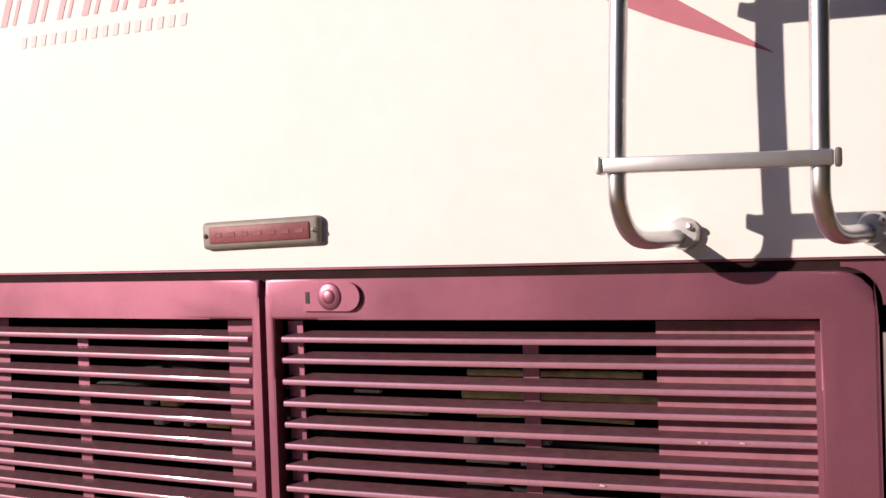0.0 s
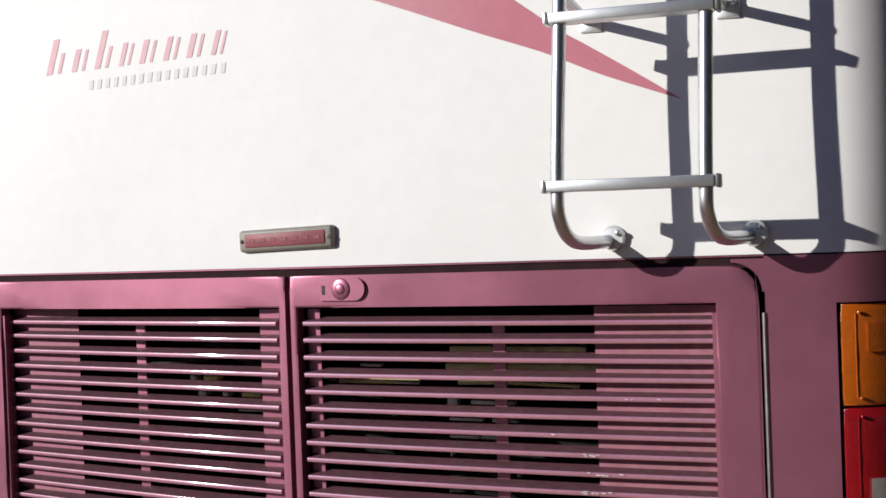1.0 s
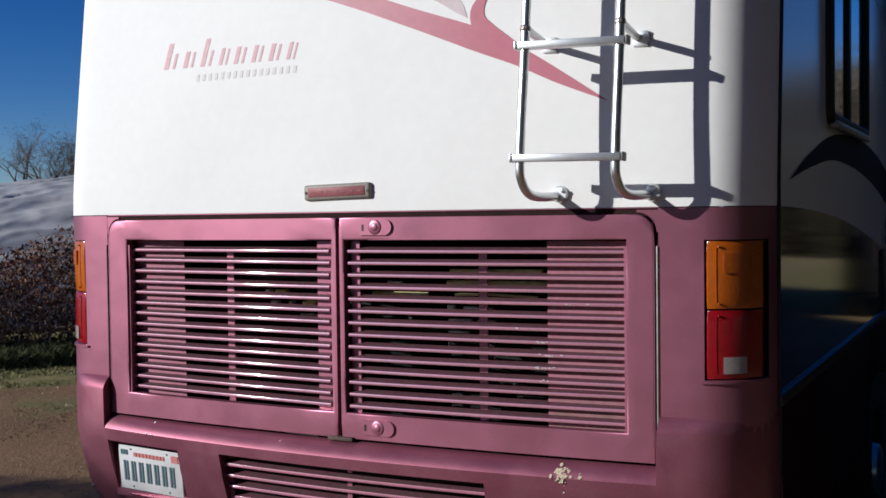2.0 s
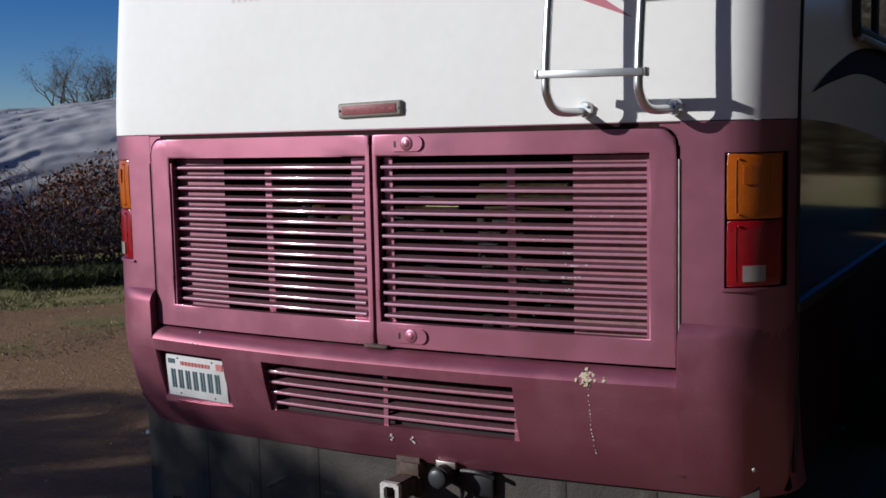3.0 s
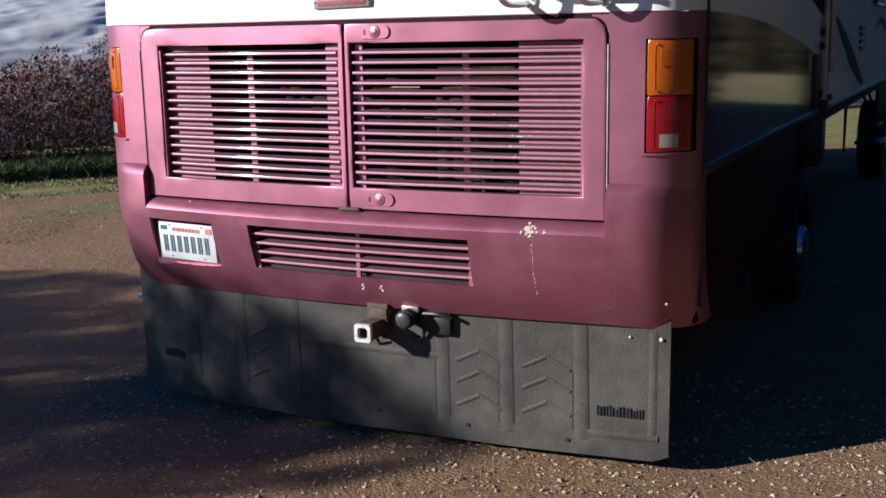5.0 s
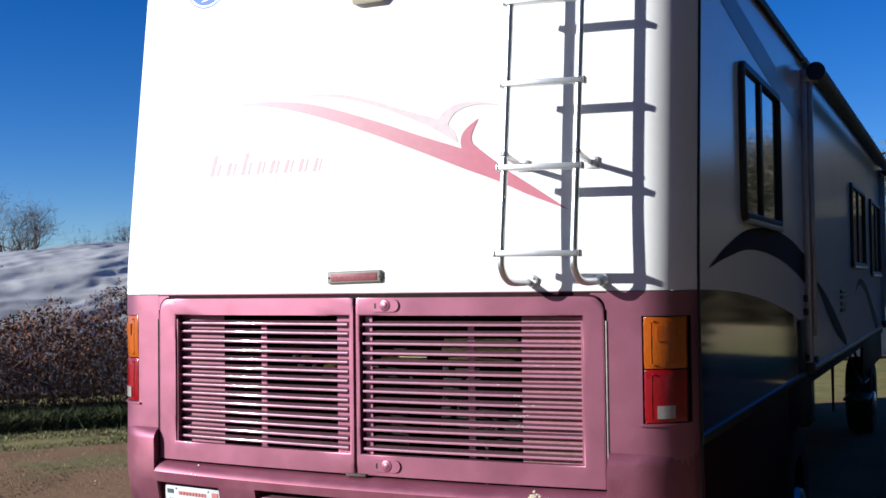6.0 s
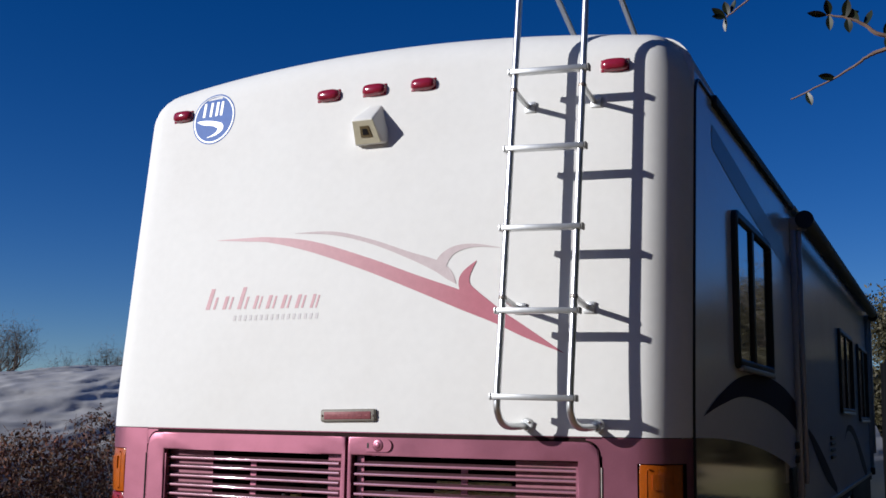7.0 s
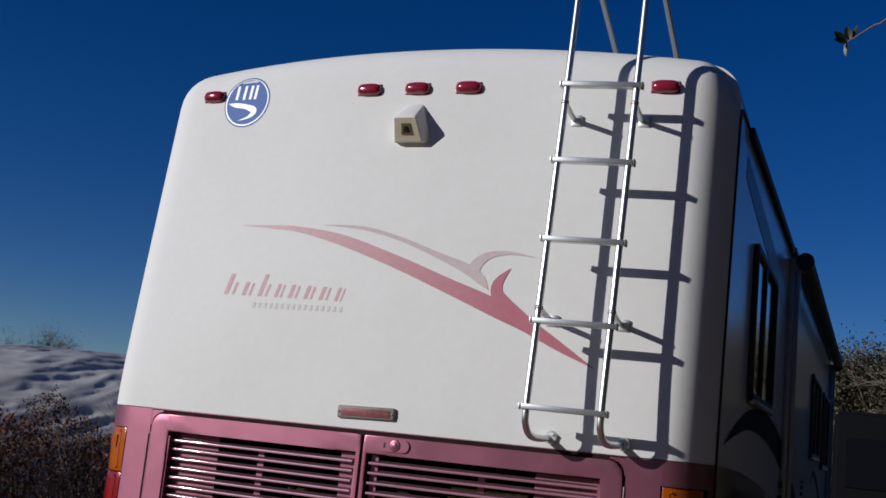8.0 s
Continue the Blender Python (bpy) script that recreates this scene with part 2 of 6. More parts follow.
def ground_material():
    m = bpy.data.materials.new("dirt_and_gravel")
    m.use_nodes = True
    n, l = m.node_tree.nodes, m.node_tree.links
    b = n["Principled BSDF"]
    b.inputs["Roughness"].default_value = 0.95
    b.inputs["Specular IOR Level"].default_value = 0.15
    tc = n.new("ShaderNodeTexCoord")

    def tex(scale, detail=6, rough=0.6):
        t = n.new("ShaderNodeTexNoise")
        t.inputs["Scale"].default_value, t.inputs["Detail"].default_value, t.inputs["Roughness"].default_value = scale, detail, rough
        l.new(tc.outputs["Object"], t.inputs["Vector"])
        return t.outputs[0]

    def remap(v, a, c, lo=0.0, hi=1.0):
        r = n.new("ShaderNodeMapRange")
        for i, q in enumerate((a, c, lo, hi)):
            r.inputs[i + 1].default_value = q
        l.new(v, r.inputs[0])
        return r.outputs[0]

    def mix(f, a, c):
        q = n.new("ShaderNodeMix")
        q.data_type = 'RGBA'
        l.new(f, q.inputs[0])
        for i, s in ((6, a), (7, c)):
            if isinstance(s, tuple):
                q.inputs[i].default_value = (*s, 1)
            else:
                l.new(s, q.inputs[i])
        return q.outputs[2]

    def math_node(op, a, c):
        q = n.new("ShaderNodeMath")
        q.operation = op
        for i, s in enumerate((a, c)):
            if isinstance(s, (int, float)):
                q.inputs[i].default_value = s
            else:
                l.new(s, q.inputs[i])
        return q.outputs[0]

    dirt = mix(remap(tex(1.3), 0.35, 0.68), (0.27, 0.160, 0.088), (0.19, 0.113, 0.062))
    dirt = mix(remap(tex(22.0), 0.4, 0.75, 0.0, 0.7), dirt, (0.33, 0.202, 0.112))
    dry = mix(remap(tex(0.6), 0.35, 0.7), (0.38, 0.29, 0.16), (0.27, 0.22, 0.12))
    green = mix(remap(tex(3.0), 0.35, 0.7), (0.17, 0.165, 0.055), (0.30, 0.24, 0.11))
    sep = n.new("ShaderNodeSeparateXYZ")
    l.new(tc.outputs["Object"], sep.inputs[0])
    away = math_node('ADD', math_node('MULTIPLY', sep.outputs[0], -0.73), math_node('MULTIPLY', sep.outputs[1], 0.68))
    away = math_node('ADD', away, math_node('MULTIPLY', tex(0.9), 1.6))
    g = remap(away, 8.5, 8.9)
    c = mix(g, dirt, green)
    patchy = math_node('MULTIPLY', remap(tex(0.8), 0.52, 0.62), remap(away, 5.4, 7.0))
    c = mix(math_node('MULTIPLY', patchy, 0.7), c, (0.17, 0.17, 0.065))
    right = remap(math_node('ADD', sep.outputs[0], math_node('MULTIPLY', tex(0.3), 3.0)), 6.0, 9.0)
    c = mix(right, c, dry)
    l.new(c, b.inputs["Base Color"])
    bp = n.new("ShaderNodeBump")
    bp.inputs["Strength"].default_value, bp.inputs["Distance"].default_value = 0.7, 0.03
    l.new(math_node('ADD', tex(70.0), math_node('MULTIPLY', tex(9.0), 1.5)), bp.inputs["Height"])
    l.new(bp.outputs[0], b.inputs["Normal"])
    return m


GROUND = ground_material()


# ---- mesh helpers ----
def part(name, bm, mat, parent=None, label="", smooth=True, angle=35):
    me = bpy.data.meshes.new(name)
    bmesh.ops.recalc_face_normals(bm, faces=bm.faces[:])
    if smooth:
        for f in bm.faces:
            f.smooth = True
        for e in bm.edges:
            if len(e.link_faces) == 2 and e.calc_face_angle(0.0) > radians(angle):
                e.smooth = False
    bm.to_mesh(me)
    bm.free()
    me.materials.append(mat)
    ob = new(name, me)
    if parent:
        ob.parent = parent
    if label:
        ob["label"] = label
    return ob


def share(name, ob, m, parent):
    """Another piece on the mesh of ob."""
    o = new(name, ob.data)
    o.parent = parent
    o.matrix_basis = m
    return o


def box(bm, x0, x1, y0, y1, z0, z1, bevel=0.0, seg=2, m=None):
    r = bmesh.ops.create_cube(bm, size=1.0)
    vs = r["verts"]
    for v in vs:
        v.co = Vector(((x0 + x1) / 2 + v.co.x * (x1 - x0), (y0 + y1) / 2 + v.co.y * (y1 - y0), (z0 + z1) / 2 + v.co.z * (z1 - z0)))
    if m:
        bmesh.ops.transform(bm, matrix=m, verts=vs)
    if bevel > 0:
        es = list({e for v in vs for e in v.link_edges})
        bmesh.ops.bevel(bm, geom=es, offset=bevel, segments=seg, affect='EDGES', profile=0.5)


def tube(bm, pts, radii, n=10, caps=True):
    """A round bar along pts; radii: one or one for each point."""
    pts = [Vector(p) for p in pts]
    if not hasattr(radii, "__len__"):
        radii = [radii] * len(pts)
    rings = []
    ref = Vector((0.31, 0.52, 0.79))
    for i, p in enumerate(pts):
        d = (pts[min(i + 1, len(pts) - 1)] - pts[max(i - 1, 0)]).normalized()
        a = d.cross(ref).normalized()
        if a.length < 0.1:
            a = d.orthogonal().normalized()
        c = d.cross(a)
        rings.append([bm.verts.new(p + (a * math.cos(2 * math.pi * k / n) + c * math.sin(2 * math.pi * k / n)) * radii[i]) for k in range(n)])
    for r0, r1 in zip(rings, rings[1:]):
        for k in range(n):
            bm.faces.new((r0[k], r0[(k + 1) % n], r1[(k + 1) % n], r1[k]))
    if caps:
        bm.faces.new(rings[0][::-1])
        bm.faces.new(rings[-1])


def sheet(bm, xs, rows, yf, skip=None, depth=0.0):
    """A panel over columns xs; rows(x) gives each column's heights, yf(x, z) its face. Cells in skip are left open; open
    edges are turned back by depth."""
    grid = []
    for x in xs:
        grid.append([bm.verts.new((x, yf(x, z), z)) for z in rows(x)])
    for i in range(len(xs) - 1):
        for j in range(len(grid[0]) - 1):
            q = (grid[i][j], grid[i + 1][j], grid[i + 1][j + 1], grid[i][j + 1])
            mid = sum((v.co for v in q), Vector()) / 4
            if skip and skip(mid.x, mid.z):
                continue
            bm.faces.new(q)
    bmesh.ops.delete(bm, geom=[v for v in bm.verts if not v.link_faces], context='VERTS')
    if depth:
        es = [e for e in bm.edges if e.is_boundary]
        r = bmesh.ops.extrude_edge_only(bm, edges=es)
        for v in r["geom"]:
            if isinstance(v, bmesh.types.BMVert):
                v.co.y += depth
    return grid


def spread(a, b, n):
    return [a + (b - a) * i / n for i in range(n + 1)]


def curve_points(ctrl, n=10):
    """A smooth line through control tuples (Catmull-Rom)."""
    out = []
    c = [ctrl[0], *ctrl, ctrl[-1]]
    for i in range(1, len(c) - 2):
        for k in range(n):
            t = k / n
            out.append(tuple(0.5 * (2 * b + (cc - a) * t + (2 * a - 5 * b + 4 * cc - d) * t * t + (3 * b - a - 3 * cc + d) * t ** 3)
                             for a, b, cc, d in zip(c[i - 1], c[i], c[i + 1], c[i + 2])))
    out.append(tuple(ctrl[-1]))
    return out


# ---- the motorhome: shape of its back ----
HW, RC, RT = 1.252, 0.170, 0.15
BELT, BODY_LEN = 1.603, 10.5


def bow(x):
    return 0.050 * x * x


def lean(z):
    t = max(0.0, z - 1.62)
    return 0.118 * t * t / (t + 0.12) if t > 0 else 0.0


def roof_z(x):
    r = 0.12 if x > 0 else 0.085
    a = max(0.0, abs(x) - (HW - r))
    return 3.185 - 0.055 * x * x - (r - math.sqrt(max(0.0, r * r - a * a)))


def corner(x, hw=HW, r=RC):
    a = max(0.0, r - (hw - abs(x)))
    return r - math.sqrt(max(0.0, r * r - a * a))


def back_y(x, z):
    a = max(0.0, RC - (HW - abs(x)))
    b = max(0.0, RT - (roof_z(x) - z)) * RC / RT
    return bow(x) + lean(z) + RC - math.sqrt(max(0.0, RC * RC - a * a - b * b))


def seam_y(z):
    return 0.262 + lean(z)


flat_x = spread(-(HW - RC), HW - RC, 34)
side_x = [HW - RC + RC * math.sin(radians(90 * k / 9)) for k in range(1, 10)]
CAP_X = [-x for x in reversed(side_x)] + flat_x + side_x


def cap_rows(x):
    t = roof_z(x)
    return spread(BELT, t - RT, 18) + [t - RT + RT * math.sin(radians(90 * k / 9)) for k in range(1, 10)]


motorhome = tagged(new("motorhome"), "white and faded maroon class A motorhome parked on dirt", "motorhome")
MH = motorhome

bm = bmesh.new()
g = sheet(bm, CAP_X, cap_rows, back_y)
for col in (g[0], g[-1]):
    side = [bm.verts.new((v.co.x, seam_y(v.co.z), v.co.z)) for v in col]
    for k in range(len(col) - 1):
        bm.faces.new((col[k], col[k + 1], side[k + 1], side[k]))
top = [c[-1] for c in g]
back = [bm.verts.new((v.co.x, max(v.co.y + 0.02, seam_y(v.co.z) + 0.02), v.co.z + 0.002)) for v in top]
for k in range(len(top) - 1):
    bm.faces.new((top[k], top[k + 1], back[k + 1], back[k]))
part("upper_rear_cap", bm, WHITE, MH, "white gelcoat rear cap")

# lower cap in maroon round the engine doors, with openings for the tail lamps
LX0, LX1, LZ0, LZ1 = 1.085, HW - RC + RC * math.sin(radians(70)), 1.150, 1.516
wing_x = sorted([0.968, 1.0, 1.04, LX0] + [HW - RC + RC * math.sin(radians(a)) for a in (12, 20, 30, 40, 50, 60, 70, 80, 90)])


def in_lamp(x, z):
    return LX0 < abs(x) < LX1 and LZ0 < z < LZ1


bm = bmesh.new()
for s in (1, -1):
    b2 = bmesh.new()
    g = sheet(b2, [s * x for x in wing_x], lambda x: [1.0, 1.05, 1.10, LZ0, 1.24, 1.33, 1.42, LZ1, 1.56, 1.588, BELT - 0.003], lambda x, z: bow(x) + corner(x), in_lamp)
    col = g[-1]
    side = [b2.verts.new((v.co.x, 0.262, v.co.z)) for v in col]
    for k in range(len(col) - 1):
        b2.faces.new((col[k], col[k + 1], side[k + 1], side[k]))
    es = [e for e in b2.edges if e.is_boundary and all(LX0 - 0.001 <= abs(v.co.x) <= LX1 + 0.001 and LZ0 - 0.001 <= v.co.z <= LZ1 + 0.001 for v in e.verts)]
    r = bmesh.ops.extrude_edge_only(b2, edges=es)
    for v in r["geom"]:
        if isinstance(v, bmesh.types.BMVert):
            v.co.y += 0.03
    tmp = bpy.data.meshes.new("tmp")
    b2.to_mesh(tmp)
    b2.free()
    bm.from_mesh(tmp)
    bpy.data.meshes.remove(tmp)
sheet(bm, spread(-0.968, 0.968, 24), lambda x: [1.5995, BELT - 0.001], lambda x, z: bow(x) + 0.002)
part("lower_rear_cap", bm, MAROON, MH, "faded maroon rear cap")
# dark strip painted in for the shadow gap above the doors
bm = bmesh.new()
sheet(bm, spread(-0.966, 0.966, 24), lambda x: [1.580, 1.6010], lambda x, z: bow(x) + 0.006)
part("belt_trim", bm, GAP_DARK, MH)


# ---- bumper ----
def tuck(z):
    """How far the bumper draws in towards its foot."""
    d = max(0.0, 0.87 - z)
    return 0.12 * d + 0.67 * d * d


def bumper_y(x, z):
    ax = abs(x)
    p = 0.058 - 0.022 * (ax / 0.97) ** 2 if ax < 0.97 else max(0.010, 0.036 - 0.115 * (ax - 0.97))
    y = bow(x) + corner(x, HW + 0.003, 0.19) - p
    y += tuck(z)
    if z < 0.64:
        y += 0.008 * ((0.64 - z) / 0.085) ** 2
    return y


def bumper_rows(x):
    zt = 0.916 if abs(x) < 0.9685 else 1.052
    lo = 0.543 - 0.018 * max(0.0, -x) - 0.05 * max(0.0, x - 0.95)
    return [zt, zt - 0.003, zt - 0.014, zt - 0.032, zt - 0.046, 0.875, 0.842, 0.834, 0.76, 0.668, 0.644, 0.620, 0.600, 0.580, lo]


def bumper_face(x, z):
    zt = 0.916 if abs(x) < 0.9685 else 1.052
    for k, f in enumerate((0.0, 0.18, 0.55, 0.88, 0.985)):
        if abs(z - (zt, zt - 0.003, zt - 0.014, zt - 0.032, zt - 0.046)[k]) < 1e-4:
            return (bow(x) + corner(x) + 0.006) * (1 - f) + bumper_y(x, z) * f
    return bumper_y(x, z)


PX0, PX1, PZ0, PZ1 = -0.955, -0.615, 0.644, 0.834
GX0, GX1, GZ0, GZ1 = -0.432, 0.492, 0.668, 0.842
half = [0.9695, 1.0, 1.03] + [HW + 0.003 - 0.19 + 0.19 * math.sin(radians(a)) for a in (0, 8, 16, 24, 32, 40, 48, 56, 64, 72, 80, 90)]
BX = [-x for x in reversed(half)] + [-0.9675, PX0] + spread(-0.9, -0.66, 5) + [PX1, -0.55, -0.48] + spread(GX0, GX1, 16) + [0.56, 0.64, 0.72, 0.8, 0.88, 0.93, 0.9675] + half


def bumper_hole(x, z):
    return (PX0 < x < PX1 and PZ0 < z < PZ1) or (GX0 < x < GX1 and GZ0 < z < GZ1)


bm = bmesh.new()
g = sheet(bm, BX, bumper_rows, bumper_face, bumper_hole)
for col in (g[0], g[-1]):
    col = [v for v in col if v.is_valid]
    side = [bm.verts.new((v.co.x, max(0.262, v.co.y + 0.05), v.co.z)) for v in col]
    for k in range(len(col) - 1):
        bm.faces.new((col[k], col[k + 1], side[k + 1], side[k]))
es = [e for e in bm.edges if e.is_boundary and all((PX0 - 0.001 <= v.co.x <= PX1 + 0.001 and PZ0 - 0.001 <= v.co.z <= PZ1 + 0.001) or (GX0 - 0.001 <= v.co.x <= GX1 + 0.001 and GZ0 - 0.001 <= v.co.z <= GZ1 + 0.001) for v in e.verts)]
r = bmesh.ops.extrude_edge_only(bm, edges=es)
for v in r["geom"]:
    if isinstance(v, bmesh.types.BMVert):
        v.co.y += 0.07
bot = [c[-1] for c in g if c[-1].is_valid]
up = [bm.verts.new((v.co.x * (1.0 if abs(v.co.x) < 0.97 else 0.93), v.co.y + 0.05, v.co.z + 0.004)) for v in bot]
for k in range(len(bot) - 1):
    bm.faces.new((bot[k], bot[k + 1], up[k + 1], up[k]))
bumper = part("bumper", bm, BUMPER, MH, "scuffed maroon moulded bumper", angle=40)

bm = bmesh.new()
box(bm, PX0 - 0.01, PX1 + 0.01, 0.066, 0.074, PZ0 - 0.01, PZ1 + 0.01)
part("plate_recess", bm, MAROON, bumper)
# dark sheet that stands in for the shade behind the bumper slats
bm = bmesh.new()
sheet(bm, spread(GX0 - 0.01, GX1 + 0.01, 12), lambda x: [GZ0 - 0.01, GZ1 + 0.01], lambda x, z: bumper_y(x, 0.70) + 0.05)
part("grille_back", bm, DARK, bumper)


def slat_mesh(x0, x1, yf, depth=0.034, rise=0.0110, lip=0.0045, n=8):
    """One louvre blade with a rolled front lip, its lip at height 0."""
    prof = [(depth, rise + 0.0015), (0.003, lip)]
    prof += [(0.003 - 0.33 * lip * math.sin(radians(a)), lip * math.cos(radians(a))) for a in range(18, 163, 18)]
    prof += [(0.006, -lip * 0.6), (depth, rise - 0.0015)]
    bm = bmesh.new()
    rings = [[bm.verts.new((x, yf(x) + p, q)) for p, q in prof] for x in spread(x0, x1, n)]
    for a, b in zip(rings, rings[1:]):
        for k in range(len(prof)):
            f = bm.faces.new((a[k], a[(k + 1) % len(prof)], b[(k + 1) % len(prof)], b[k]))
            # blade top, back and underside take the darker colour, the lip the lighter
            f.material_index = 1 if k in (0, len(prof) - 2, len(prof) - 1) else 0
    bm.faces.new(rings[0])
    bm.faces.new(rings[-1][::-1])
    return bm


# louvres in the bumper
first = None
for i in range(4):
    z = 0.806 - 0.0370 * i
    if first is None:
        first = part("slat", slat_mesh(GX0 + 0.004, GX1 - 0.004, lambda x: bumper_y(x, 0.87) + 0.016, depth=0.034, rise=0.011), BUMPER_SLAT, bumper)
        first.data.materials.append(SLAT_BLADE)
    if i == 0:
        first.location = (0, tuck(z), z)
    else:
        share("slat", first, Matrix.Translation((0, tuck(z), z)), bumper)
for x in (GX0 + 0.008, 0.03, GX1 - 0.012):
    bm = bmesh.new()
    box(bm, x - 0.008, x + 0.008, bumper_y(x, 0.70) + 0.02, bumper_y(x, 0.70) + 0.03, GZ0, GZ1)
    part("grille_rib", bm, MAROON, bumper)

# chipped filler and its drip line, two small white scars
bm = bmesh.new()
rnd = random.Random(4)
for k in range(46):
    x, z = 0.713 + rnd.gauss(0, 0.011), 0.886 + rnd.gauss(0, 0.010)
    if k > 38:
        x, z = 0.745 + rnd.gauss(0, 0.012), 0.882 + rnd.gauss(0, 0.003)
    s = rnd.uniform(0.0025, 0.0065)
    p = [(x + s * math.cos(a) * rnd.uniform(0.5, 1.2), z + s * math.sin(a) * rnd.uniform(0.5, 1.2)) for a in (0, 1.2, 2.5, 3.7, 5.0)]
    bm.faces.new([bm.verts.new((u, bumper_y(u, 0.87) - 0.0035 - rnd.random() * 0.002 + max(0, w - 0.872) * 0.9, w)) for u, w in p])
part("chipped_paint", bm, CHIP, bumper, "patch of chipped pale filler", smooth=False)["kind"] = "stuff"
bm = bmesh.new()
z = 0.868
while z > 0.64:
    x, s = 0.722 + rnd.gauss(0, 0.002), rnd.uniform(0.0008, 0.0019)
    bm.faces.new([bm.verts.new((u, bumper_y(u, w) - 0.002, w)) for u, w in ((x - s, z), (x + s, z - 0.001), (x + s * 0.8, z - s * 2.6), (x - s, z - s * 2.2))])
    z -= rnd.uniform(0.008, 0.02)
for k in range(14):
    x, z, s = -0.735 + rnd.gauss(0, 0.012), 0.893 + rnd.gauss(0, 0.008), rnd.uniform(0.0015, 0.004)
    bm.faces.new([bm.verts.new((u, bumper_y(u, 0.87) - 0.003 + max(0, w - 0.872) * 0.9, w)) for u, w in ((x - s, z), (x + s, z + s * 0.5), (x + s, z - s * 1.2), (x - s * 0.5, z - s))])
for x0, z0 in ((0.045, 0.630), (0.122, 0.630)):
    for k in range(5):
        x, z, s = x0 + rnd.gauss(0, 0.003), z0 + 0.012 - k * 0.005, rnd.uniform(0.0022, 0.004)
        bm.faces.new([bm.verts.new((u, bumper_y(u, w) - 0.003, w)) for u, w in ((x - s, z), (x + s, z), (x + s, z - s * 1.4), (x - s, z - s * 1.2))])
part("paint_scar", bm, DECAL_WHITE, bumper, "line of pale paint chips", smooth=False)["kind"] = "stuff"
for x, z in ((1.158, 0.632), (-1.14, 0.632)):
    bm = bmesh.new()
    bmesh.ops.create_uvsphere(bm, u_segments=8, v_segments=5, radius=0.008, matrix=Matrix.Translation((x, bumper_y(x, z), z)))
    part("bumper_screw", bm, STEEL, bumper)

# number plate: plain bars only
plate_m = pose(-0.782, 0.034, 0.740, 5, 0, -6)
bm = bmesh.new()
box(bm, -0.1525, 0.1525, -0.003, 0.003, -0.076, 0.076, 0.0025, 2)
plate = part("number_plate", bm, PLATE, MH, "white plate with dark blue bars and a red bar")
plate.matrix_basis = plate_m


def plate_bars(name, mat, bars):
    for x0, x1, z0, z1 in bars:
        bm = bmesh.new()
        box(bm, x0, x1, -0.0052, -0.003, z0, z1)
        part(name, bm, mat, plate, smooth=False)


bars = [(-0.128 + i * 0.0375 + k * 0.0135, -0.128 + i * 0.0375 + k * 0.0135 + 0.008, -0.045, 0.024) for i in range(7) for k in (0, 1)]
plate_bars("dark_bar", INK_BLUE, bars)
plate_bars("red_bar", INK_RED, [(-0.075 + i * 0.017, -0.075 + i * 0.017 + 0.013, 0.042, 0.056) for i in range(9)])
plate_bars("month_sticker", INK_BLUE, [(-0.138, -0.105, 0.045, 0.062)])
plate_bars("year_sticker", INK_RED, [(0.108, 0.140, 0.040, 0.063)])
for x in (-0.088, 0.088):
    for z in (0.066, -0.064):
        bm = bmesh.new()
        bmesh.ops.create_uvsphere(bm, u_segments=8, v_segments=5, radius=0.004, matrix=Matrix.Translation((x, -0.003, z)))
        part("screw", bm, STEEL, plate)


